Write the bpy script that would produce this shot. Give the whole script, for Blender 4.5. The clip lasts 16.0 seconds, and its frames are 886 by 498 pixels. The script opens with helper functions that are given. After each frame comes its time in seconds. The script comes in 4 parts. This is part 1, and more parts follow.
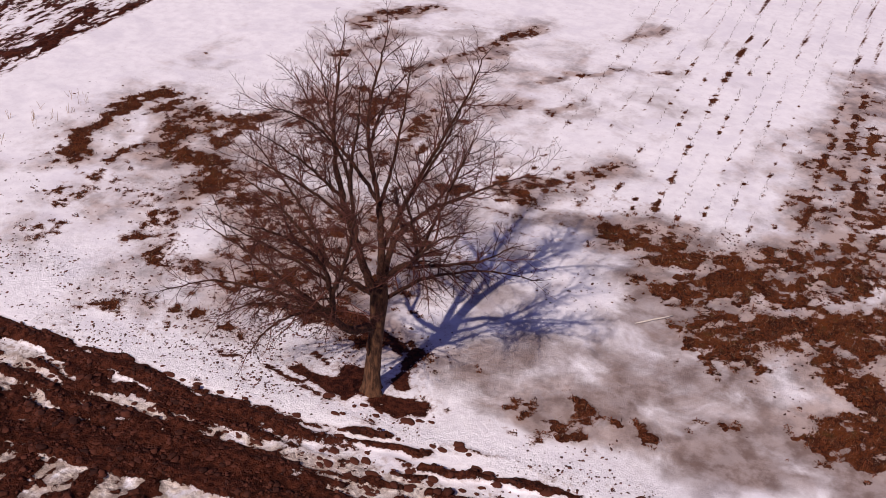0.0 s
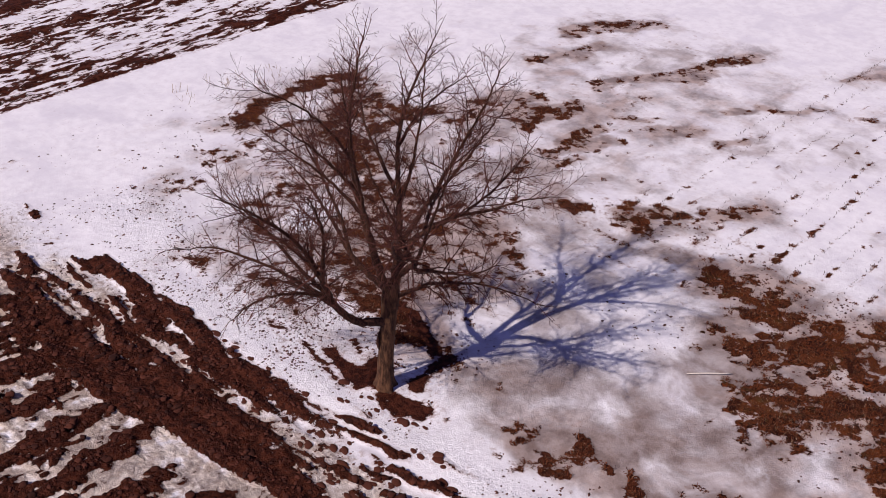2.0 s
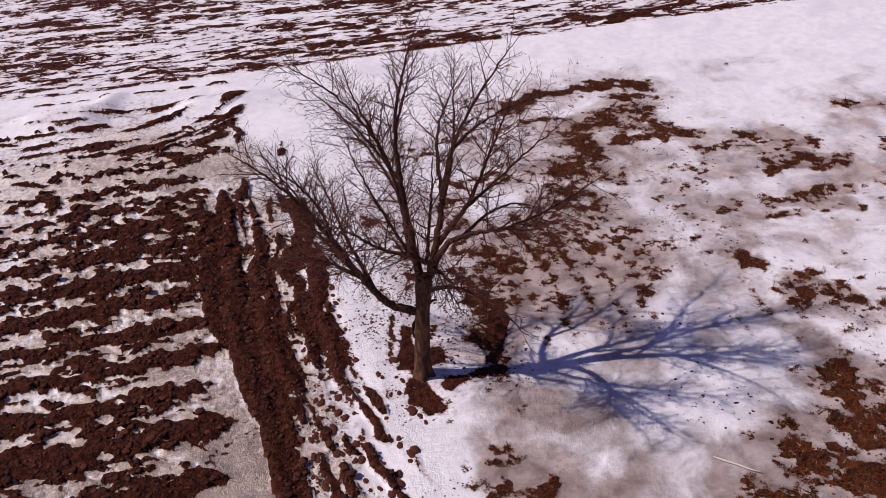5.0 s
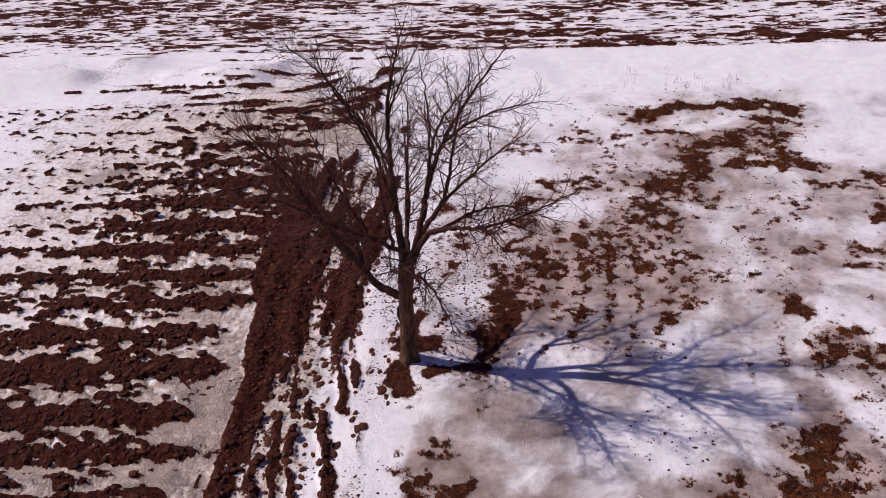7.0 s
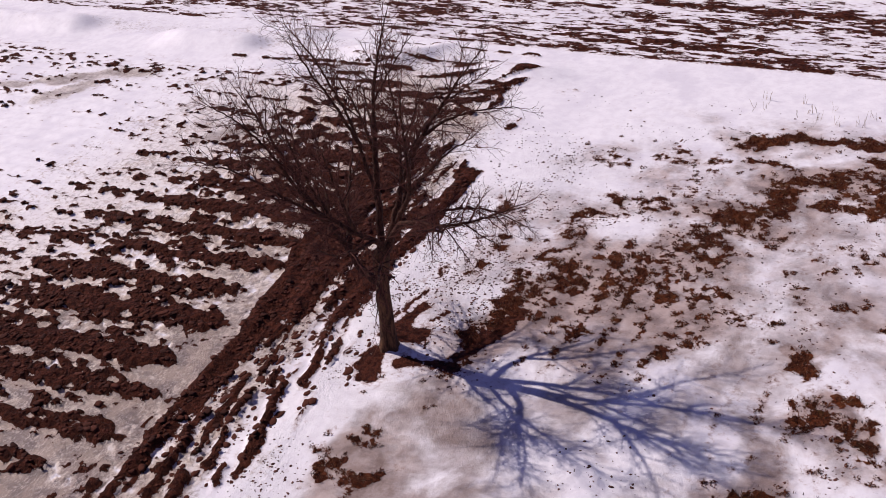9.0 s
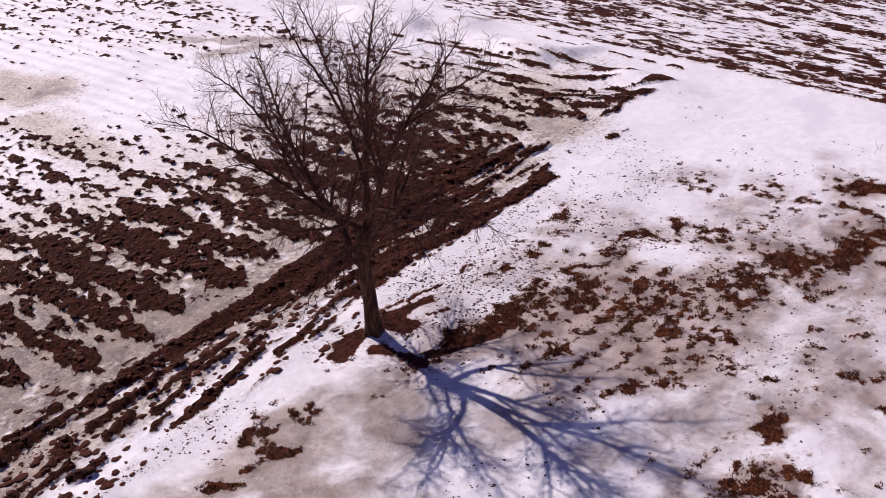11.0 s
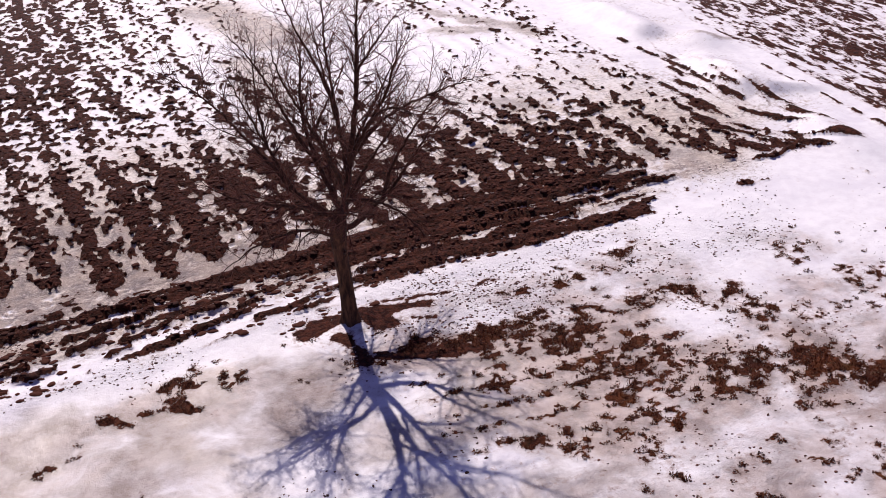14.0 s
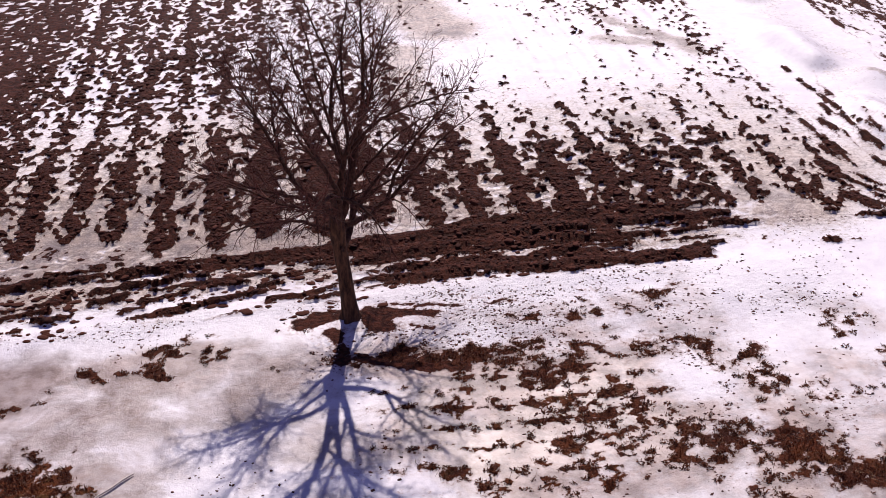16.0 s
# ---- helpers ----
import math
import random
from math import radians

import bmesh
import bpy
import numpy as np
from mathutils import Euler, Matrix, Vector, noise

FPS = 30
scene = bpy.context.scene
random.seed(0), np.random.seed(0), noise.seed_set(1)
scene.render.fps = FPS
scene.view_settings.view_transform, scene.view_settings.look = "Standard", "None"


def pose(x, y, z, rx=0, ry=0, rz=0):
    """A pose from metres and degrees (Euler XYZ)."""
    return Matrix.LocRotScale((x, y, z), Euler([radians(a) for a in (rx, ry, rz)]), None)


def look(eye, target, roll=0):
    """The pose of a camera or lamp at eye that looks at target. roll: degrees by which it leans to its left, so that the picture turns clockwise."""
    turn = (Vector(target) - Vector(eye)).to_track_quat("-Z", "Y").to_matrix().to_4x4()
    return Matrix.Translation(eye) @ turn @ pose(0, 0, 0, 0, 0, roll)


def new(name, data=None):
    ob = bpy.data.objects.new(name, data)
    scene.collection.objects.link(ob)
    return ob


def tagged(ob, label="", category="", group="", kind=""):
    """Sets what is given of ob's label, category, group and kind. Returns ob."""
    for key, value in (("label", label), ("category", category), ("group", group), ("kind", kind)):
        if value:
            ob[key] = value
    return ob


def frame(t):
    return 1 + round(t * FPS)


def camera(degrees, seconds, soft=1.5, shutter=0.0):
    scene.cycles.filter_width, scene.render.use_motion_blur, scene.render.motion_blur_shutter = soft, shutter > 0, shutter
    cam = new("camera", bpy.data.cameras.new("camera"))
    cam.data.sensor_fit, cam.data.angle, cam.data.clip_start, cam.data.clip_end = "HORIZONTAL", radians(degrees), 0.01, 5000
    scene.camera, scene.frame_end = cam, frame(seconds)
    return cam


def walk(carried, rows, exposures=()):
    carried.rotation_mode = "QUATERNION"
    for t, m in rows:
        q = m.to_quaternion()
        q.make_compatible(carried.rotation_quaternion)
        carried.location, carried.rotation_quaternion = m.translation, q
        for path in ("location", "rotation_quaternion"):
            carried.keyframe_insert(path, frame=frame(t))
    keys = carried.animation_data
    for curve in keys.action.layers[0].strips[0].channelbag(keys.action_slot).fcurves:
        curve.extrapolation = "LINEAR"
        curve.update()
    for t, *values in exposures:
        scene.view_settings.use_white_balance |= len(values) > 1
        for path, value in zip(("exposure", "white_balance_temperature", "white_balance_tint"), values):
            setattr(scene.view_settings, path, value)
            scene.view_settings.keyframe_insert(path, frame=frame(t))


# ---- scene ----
cam = camera(40.8, 16.0, soft=0.65)
METRES, EYE, TILT, LEAN, TURN = 70.0, 19.46, 0.0, 0.0, 25.8
ROWS = [
    (0.0, 0.0, 0.0, 0.0, 0.83, -32.25, -1.32),
    (0.5, 0.0309, 0.0029, -0.0004, 5.76, -32.23, -1.03),
    (1.0, 0.0613, 0.0083, -0.0008, 10.71, -32.2, -0.71),
    (1.5, 0.0911, 0.0162, -0.0009, 15.81, -32.17, -0.27),
    (2.0, 0.12, 0.0264, -0.0007, 21.07, -32.12, 0.15),
    (2.5, 0.1481, 0.0389, -0.0001, 26.23, -32.07, 0.61),
    (3.0, 0.1751, 0.0534, 0.0008, 31.47, -32.04, 1.08),
    (3.5, 0.2011, 0.0703, 0.0016, 36.63, -32.03, 1.52),
    (4.0, 0.2263, 0.0893, 0.0027, 41.86, -31.98, 2.01),
    (6.5, 0.3293, 0.2223, 0.0014, 66.88, -31.5, 3.89),
    (7.0, 0.3417, 0.2533, -0.0002, 71.64, -31.31, 4.11),
    (7.5, 0.3514, 0.2851, -0.0021, 76.44, -31.05, 4.29),
    (8.0, 0.3582, 0.3175, -0.0043, 81.14, -30.79, 4.45),
    (8.5, 0.3616, 0.3497, -0.007, 85.6, -30.47, 4.55),
    (9.0, 0.3622, 0.3818, -0.0102, 89.83, -30.17, 4.6),
    (11.5, 0.327, 0.5314, -0.0251, 111.9, -28.77, 4.22),
    (12.0, 0.3127, 0.5584, -0.027, 116.3, -28.57, 4.08),
    (12.5, 0.2964, 0.5838, -0.0292, 120.42, -28.36, 3.96),
    (13.0, 0.2781, 0.6069, -0.031, 124.53, -28.23, 3.74),
    (13.5, 0.2579, 0.629, -0.0341, 128.56, -27.98, 3.61),
    (14.0, 0.2363, 0.6485, -0.0351, 132.57, -27.93, 3.39),
    (14.5, 0.2135, 0.6667, -0.037, 136.71, -27.73, 3.22),
    (15.0, 0.1895, 0.6827, -0.0379, 140.93, -27.64, 3.01),
    (15.5, 0.1649, 0.6968, -0.0392, 145.19, -27.52, 2.74),
    (16.0, 0.1394, 0.7088, -0.0404, 149.42, -27.42, 2.49),
]
walk(cam, [(t, pose(0, 0, EYE, TILT, LEAN, TURN) @ pose(METRES * x, METRES * y, METRES * z, 90 + pitch, roll, yaw)) for t, x, y, z, yaw, pitch, roll in ROWS],
     exposures=[(0, -0.13, 6750, 22.5), (1.2, -0.15, 6450, 20.0), (3.2, -0.14, 6450, 23.0), (7, -0.14, 6470, 20.0), (9, -0.08, 6450, 22.0), (11.5, -0.02, 6430, 22.0), (14, 0.06, 6450, 20.5), (16, 0.10, 6450, 22.0)])

# ---- world and sun ----
SUN_AZ, SUN_EL = math.atan2(-0.11, -1.0), radians(44.0)
world = bpy.data.worlds.new("winter_sky")
scene.world = world
world.use_nodes = True
sky = world.node_tree.nodes.new("ShaderNodeTexSky")
sky.sky_type, sky.sun_disc, sky.ozone_density, sky.dust_density = "NISHITA", False, 5.0, 0.3
sky.sun_elevation, sky.sun_rotation = SUN_EL, SUN_AZ
haze = world.node_tree.nodes.new("ShaderNodeMix")
haze.data_type, haze.blend_type = "RGBA", "MULTIPLY"
haze.inputs[0].default_value, haze.inputs[7].default_value = 1.0, (1.26, 0.86, 1.26, 1.0)
world.node_tree.links.new(sky.outputs[0], haze.inputs[6])
world.node_tree.links.new(haze.outputs[2], world.node_tree.nodes["Background"].inputs[0])
world.node_tree.nodes["Background"].inputs[1].default_value = 0.043
sun = new("sun", bpy.data.lights.new("sun", "SUN"))
sun.data.energy, sun.data.angle, sun.data.color = 4.2, radians(0.75), (1.0, 0.935, 0.85)
sun_way = Vector((math.sin(SUN_AZ) * math.cos(SUN_EL), math.cos(SUN_AZ) * math.cos(SUN_EL), math.sin(SUN_EL)))
sun.matrix_world = look(sun_way * 60, (0, 0, 0))


# ---- materials ----
def material(name, roughness=0.8):
    m = bpy.data.materials.new(name)
    m.use_nodes = True
    m.node_tree.nodes["Principled BSDF"].inputs["Roughness"].default_value = roughness
    return m, m.node_tree, m.node_tree.nodes["Principled BSDF"]


def feed(tree, socket, value):
    if isinstance(value, bpy.types.NodeSocket):
        tree.links.new(value, socket)
    else:
        socket.default_value = value


def calc(tree, op, a, b=0.0, c=0.0):
    n = tree.nodes.new("ShaderNodeMath")
    n.operation = op
    for i, v in enumerate((a, b, c)):
        feed(tree, n.inputs[i], v)
    return n.outputs[0]


def ramp(tree, value, lo, hi, to_lo=0.0, to_hi=1.0):
    n = tree.nodes.new("ShaderNodeMapRange")
    n.interpolation_type = "SMOOTHSTEP"
    for i, v in enumerate((value, lo, hi, to_lo, to_hi)):
        feed(tree, n.inputs[i], v)
    return n.outputs[0]


def blend(tree, fac, a, b):
    n = tree.nodes.new("ShaderNodeMix")
    n.data_type = "RGBA"
    feed(tree, n.inputs[0], fac)
    for i, v in ((6, a), (7, b)):
        feed(tree, n.inputs[i], (*v, 1.0) if isinstance(v, tuple) else v)
    return n.outputs[2]


def grain(tree, scale, detail=4.0, rough=0.6, stretch=None, source="Object", warp=0.0):
    co = tree.nodes.new("ShaderNodeTexCoord").outputs[source]
    if stretch:
        mp = tree.nodes.new("ShaderNodeMapping")
        mp.inputs["Scale"].default_value = stretch
        tree.links.new(co, mp.inputs["Vector"])
        co = mp.outputs[0]
    n = tree.nodes.new("ShaderNodeTexNoise")
    for key, v in (("Scale", scale), ("Detail", detail), ("Roughness", rough), ("Distortion", warp)):
        n.inputs[key].default_value = v
    tree.links.new(co, n.inputs["Vector"])
    return n.outputs["Fac"]


def bump(tree, shader, height, strength, distance):
    n = tree.nodes.new("ShaderNodeBump")
    n.inputs["Strength"].default_value, n.inputs["Distance"].default_value = strength, distance
    tree.links.new(height, n.inputs["Height"])
    tree.links.new(n.outputs[0], shader.inputs["Normal"])


def snow_ground():
    m, t, s = material("snow_over_soil")
    at = t.nodes.new("ShaderNodeAttribute")
    at.attribute_name = "cover"
    sep = t.nodes.new("ShaderNodeSeparateColor")
    t.links.new(at.outputs["Color"], sep.inputs[0])
    bare, litter, slush, speck = sep.outputs[0], sep.outputs[1], sep.outputs[2], at.outputs["Alpha"]
    mid, fine, tiny = grain(t, 2.4, 5, 0.62), grain(t, 6.2, 4, 0.62, warp=0.3), grain(t, 30.0, 3, 0.6)
    turned = t.nodes.new("ShaderNodeAttribute")
    turned.attribute_name = "turned"
    turned = turned.outputs["Fac"]
    # holds the dirt of the snow and the shade painted along the drift
    stain_and_shade = t.nodes.new("ShaderNodeAttribute")
    stain_and_shade.attribute_name = "stain_and_shade"
    stain_and_shade = stain_and_shade.outputs["Fac"]
    clod = calc(t, "MULTIPLY", calc(t, "SUBTRACT", fine, 0.5), calc(t, "MULTIPLY_ADD", turned, -0.45, 1.3))
    clod = calc(t, "ADD", clod, calc(t, "MULTIPLY_ADD", tiny, 0.24, -0.12))
    beyond = t.nodes.new("ShaderNodeAttribute")
    beyond.attribute_name = "beyond"
    dash = calc(t, "SUBTRACT", grain(t, 3.6, 4, 0.6, (1.0, 0.36, 1.0)), 0.5)
    clod = calc(t, "ADD", clod, calc(t, "MULTIPLY", dash, calc(t, "MULTIPLY", beyond.outputs["Fac"], 2.6)))
    edge = calc(t, "ADD", bare, clod)
    f = ramp(t, edge, 0.46, 0.54)
    # snow: clean, thin and dirty, or half-frozen slush
    thin = ramp(t, edge, 0.14, 0.56, 0.0, calc(t, "MULTIPLY_ADD", turned, -0.35, 0.85))
    broad = grain(t, 0.45, 5, 0.6, warp=0.8)
    snow = blend(t, ramp(t, mid, 0.35, 0.72), (0.92, 0.90, 0.92), (0.82, 0.79, 0.82))
    snow = blend(t, ramp(t, broad, 0.46, 0.68, 0.0, 0.7), snow, (0.76, 0.73, 0.78))
    snow = blend(t, calc(t, "MULTIPLY", turned, ramp(t, stain_and_shade, 0.1, 0.6, 0.0, 0.9)), snow, (0.80, 0.70, 0.60))
    snow = blend(t, thin, snow, (0.40, 0.27, 0.23))
    cloud = grain(t, 0.55, 6, 0.60, warp=0.5)
    melt = calc(t, "ADD", stain_and_shade, calc(t, "MULTIPLY", calc(t, "SUBTRACT", cloud, 0.5), 1.6))
    melt = calc(t, "ADD", melt, calc(t, "MULTIPLY", calc(t, "SUBTRACT", fine, 0.5), calc(t, "MULTIPLY_ADD", turned, 2.2, 0.25)))
    melt = calc(t, "MULTIPLY", ramp(t, melt, 0.12, 0.85, 0.0, 0.9), ramp(t, stain_and_shade, 0.0, 0.15))
    # on the tilled land the melt is a tan crust with coarse white grains left in it
    coarse = grain(t, 11.0, 3, 0.65, (1.0, 1.6, 1.0))
    grains = calc(t, "MULTIPLY", ramp(t, coarse, 0.50, 0.60), calc(t, "MULTIPLY", turned, ramp(t, mid, 0.36, 0.60, 0.15, 0.95)))
    melt = calc(t, "MULTIPLY", melt, calc(t, "MULTIPLY_ADD", grains, -0.85, 1.0))
    pale = blend(t, turned, (0.46, 0.345, 0.295), (0.46, 0.34, 0.26))
    snow = blend(t, melt, snow, blend(t, ramp(t, grain(t, 1.3, 5, 0.65), 0.40, 0.62), pale, (0.20, 0.138, 0.115)))
    f_slush = calc(t, "MULTIPLY", slush, ramp(t, calc(t, "ADD", cloud, calc(t, "MULTIPLY", slush, 0.25)), 0.46, 0.74))
    ice = blend(t, ramp(t, grain(t, 1.7, 5, 0.65), 0.38, 0.62), (0.36, 0.295, 0.275), (0.17, 0.112, 0.088))
    snow = blend(t, f_slush, snow, ice)
    # bare ground: wet ploughed soil, or matted dead grass
    soil = blend(t, ramp(t, fine, 0.38, 0.64), (0.026, 0.0072, 0.0044), (0.090, 0.0260, 0.0145))
    soil = blend(t, ramp(t, tiny, 0.58, 0.74), soil, (0.105, 0.034, 0.019))
    straw = blend(t, ramp(t, grain(t, 11.0, 5, 0.72), 0.42, 0.60), (0.012, 0.0035, 0.0022), (0.175, 0.044, 0.015))
    straw = blend(t, ramp(t, fine, 0.50, 0.66, 0.0, 0.6), straw, (0.045, 0.014, 0.007))
    straw = blend(t, ramp(t, grain(t, 0.9, 5, 0.65), 0.46, 0.62, 0.0, 0.8), straw, (0.145, 0.042, 0.013))
    straw = blend(t, ramp(t, grain(t, 1.6, 4, 0.6, warp=0.6), 0.50, 0.64, 0.0, 0.85), straw, (0.026, 0.007, 0.005))
    straw = blend(t, ramp(t, grain(t, 2.1, 4, 0.6), 0.55, 0.68, 0.0, 0.6), straw, (0.080, 0.048, 0.016))
    straw = blend(t, ramp(t, tiny, 0.58, 0.72), straw, (0.30, 0.15, 0.08))
    t.links.new(blend(t, f, snow, blend(t, litter, soil, straw)), s.inputs["Base Color"])
    t.links.new(blend(t, f, blend(t, calc(t, "MAXIMUM", f_slush, melt), (0.55, 0.55, 0.55), (0.36, 0.36, 0.36)), (0.62, 0.62, 0.62)), s.inputs["Roughness"])
    t.links.new(ramp(t, f, 0.0, 1.0, ramp(t, calc(t, "MAXIMUM", f_slush, melt), 0.0, 0.7, 0.30, calc(t, "MULTIPLY_ADD", turned, 0.62, 0.35)), 0.04), s.inputs["Specular IOR Level"])
    lift = calc(t, "ADD", calc(t, "MULTIPLY", f, -0.55), calc(t, "MULTIPLY", calc(t, "ADD", calc(t, "MULTIPLY", fine, 0.7), calc(t, "MULTIPLY", tiny, 0.4)), calc(t, "ADD", calc(t, "MULTIPLY_ADD", f, 1.5, 0.2), calc(t, "ADD", calc(t, "MULTIPLY", speck, 1.9), calc(t, "MULTIPLY", calc(t, "MULTIPLY", turned, stain_and_shade), 3.4)))))
    bump(t, s, lift, 0.75, 0.07)
    return m


def bark(name, dark, light, scale, upright, depth):
    m, t, s = material(name, 0.88)
    ridge = grain(t, scale, 5, 0.65, (1.0, 1.0, upright))
    flake = grain(t, scale * 3.5, 3, 0.6)
    c = blend(t, ramp(t, ridge, 0.34, 0.68), dark, light)
    c = blend(t, ramp(t, flake, 0.58, 0.80, 0.0, 0.6), c, tuple(min(1.0, v * 1.9) for v in light))
    t.links.new(c, s.inputs["Base Color"])
    s.inputs["Specular IOR Level"].default_value = 0.25
    bump(t, s, ridge, 0.9, depth)
    return m


def plain(name, a, b, scale, rough=0.85, bumpy=0.02):
    m, t, s = material(name, rough)
    g = grain(t, scale, 4, 0.65)
    geo = t.nodes.new("ShaderNodeNewGeometry")
    k = calc(t, "ADD", calc(t, "MULTIPLY", g, 0.6), calc(t, "MULTIPLY", geo.outputs["Random Per Island"], 0.4))
    t.links.new(blend(t, ramp(t, k, 0.22, 0.75), a, b), s.inputs["Base Color"])
    s.inputs["Specular IOR Level"].default_value = 0.2
    bump(t, s, g, 0.6, bumpy)
    return m


SNOW_GROUND = snow_ground()
TRUNK_BARK = bark("trunk_bark", (0.030, 0.013, 0.0075), (0.155, 0.072, 0.036), 11.0, 0.22, 0.035)
LIMB_BARK = bark("limb_bark", (0.024, 0.009, 0.006), (0.090, 0.036, 0.021), 16.0, 0.5, 0.012)
TWIG_BARK = plain("twig_bark", (0.028, 0.0085, 0.0065), (0.140, 0.048, 0.034), 7.0, 0.8, 0.002)
CLOD_SOIL = plain("clod_soil", (0.026, 0.0078, 0.0050), (0.092, 0.0275, 0.0160), 14.0, 0.95, 0.02)
CRUMB_SOIL = plain("crumb_soil", (0.045, 0.018, 0.014), (0.16, 0.070, 0.055), 14.0, 0.95, 0.02)
DEAD_GRASS = plain("dead_grass", (0.020, 0.005, 0.003), (0.190, 0.056, 0.022), 3.0, 0.85, 0.002)
STRAW = plain("pale_straw", (0.050, 0.022, 0.012), (0.42, 0.28, 0.17), 3.0, 0.8, 0.002)
PALE_WOOD = plain("bleached_wood", (0.42, 0.36, 0.30), (0.72, 0.66, 0.58), 25.0, 0.7, 0.004)


def mesh_object(name, verts, faces, mat, parent=None, smooth=True):
    me = bpy.data.meshes.new(name)
    me.from_pydata(verts, [], faces)
    me.materials.append(mat)
    if smooth:
        me.polygons.foreach_set("use_smooth", [True] * len(me.polygons))
    me.update()
    ob = new(name, me)
    ob.parent = parent
    return ob


# ---- ground: where the snow lies and where it has melted ----
def lattice(x, y, size, seed):
    """Smooth value noise between 0 and 1 with cells of the given size."""
    table = np.random.RandomState(seed).rand(256, 256)
    u, v = x / size, y / size
    i, j = np.floor(u).astype(int), np.floor(v).astype(int)
    a, b = u - i, v - j
    a, b = a * a * (3 - 2 * a), b * b * (3 - 2 * b)
    g = lambda p, q: table[(i + p) % 256, (j + q) % 256]
    return (g(0, 0) * (1 - a) + g(1, 0) * a) * (1 - b) + (g(0, 1) * (1 - a) + g(1, 1) * a) * b


def fractal(x, y, size, seed, octaves=4, fall=0.5):
    out, amp, total = 0.0, 1.0, 0.0
    for k in range(octaves):
        out = out + amp * lattice(x, y, size / 2 ** k, seed + k)
        total, amp = total + amp, amp * fall
    return out / total


def step(v, lo, hi):
    q = np.clip((v - lo) / (hi - lo), 0, 1)
    return q * q * (3 - 2 * q)


def strokes(x, y, rows, soft=0.9):
    """Patches drawn as thick strokes: from x, y to x, y, width, strength."""
    out = np.zeros_like(x)
    for ax, ay, bx, by, w, s in rows:
        near = (x > min(ax, bx) - w * 2 - 1.0) & (x < max(ax, bx) + w * 2 + 1.0) & (y > min(ay, by) - w * 2 - 1.0) & (y < max(ay, by) + w * 2 + 1.0)
        px, py = x[near], y[near]
        dx, dy = bx - ax, by - ay
        k = np.clip(((px - ax) * dx + (py - ay) * dy) / (dx * dx + dy * dy + 1e-6), 0, 1)
        d = np.hypot(px - ax - k * dx, py - ay - k * dy)
        core = 1 - step(d, 0.5 * w * (1 - 0.6 * soft), 0.5 * w * (1 + 0.8 * soft))
        halo = 1 - step(d, 0.3 * w, 1.2 * w + 0.7)
        out[near] = np.maximum(out[near], s * (0.68 * core + 0.26 * halo))
    return out


GRASS_BAND = [
    (-27.4, 26.9, -28.1, 28.7, 0.8, 1),
    (-28.1, 28.7, -28.1, 30.6, 0.5, 0.9),
    (-28.3, 30.8, -27.8, 32.6, 0.9, 1),
    (-27.0, 31.0, -26.8, 32.5, 0.7, 0.9),
    (-26.0, 27.2, -25.7, 28.8, 0.5, 0.8),
    (-24.6, 29.0, -21.3, 28.7, 1.1, 0.9),
    (-22.1, 27.3, -22.1, 28.7, 0.9, 0.9),
    (-20.2, 26.8, -20.5, 27.5, 0.7, 0.9),
    (-25.5, 31.0, -24.1, 32.6, 0.5, 0.7),
    (-23.5, 30.6, -23.3, 32.7, 0.7, 0.7),
    (-22.1, 32.7, -21.9, 34.9, 0.8, 0.8),
    (-25.8, 24.5, -25.3, 26.2, 1, 0.6),
    (-22.3, 23.9, -21.9, 25.4, 0.8, 0.75),
    (-24.7, 22.3, -24.7, 23.3, 0.7, 0.7),
    (-20.7, 22.9, -21.1, 24.3, 0.8, 0.8),
]
GRASS_MIDDLE = [
    (-12.8, 22.9, -15.0, 23.1, 1.0, 0.92),
    (-15.0, 23.1, -17.5, 23.8, 1.2, 0.76),
    (-18.2, 23.8, -19.1, 26.9, 0.7, 0.75),
    (-16.9, 24.0, -17.3, 27.9, 1.3, 0.6),
    (-15.3, 24.6, -15.1, 28.0, 1.1, 0.58),
    (-19.3, 26.5, -17.9, 26.9, 0.5, 0.8),
    (-16.3, 27.7, -13.2, 27.6, 0.4, 0.7),
    (-15.2, 31.2, -14.6, 31.3, 0.5, 0.9),
    (-13.3, 31.1, -13.3, 33.0, 0.45, 0.75),
    (-12.8, 31.8, -12.1, 32.7, 0.7, 0.9),
    (-19.8, 34.2, -20.0, 34.6, 0.8, 0.8),
    (-7.4, 21.4, -8.3, 22.0, 0.45, 0.8),
    (-6.8, 21.3, -7.2, 21.5, 0.5, 0.9),
    (-7.6, 28.9, -7.0, 28.7, 0.7, 0.9),
]
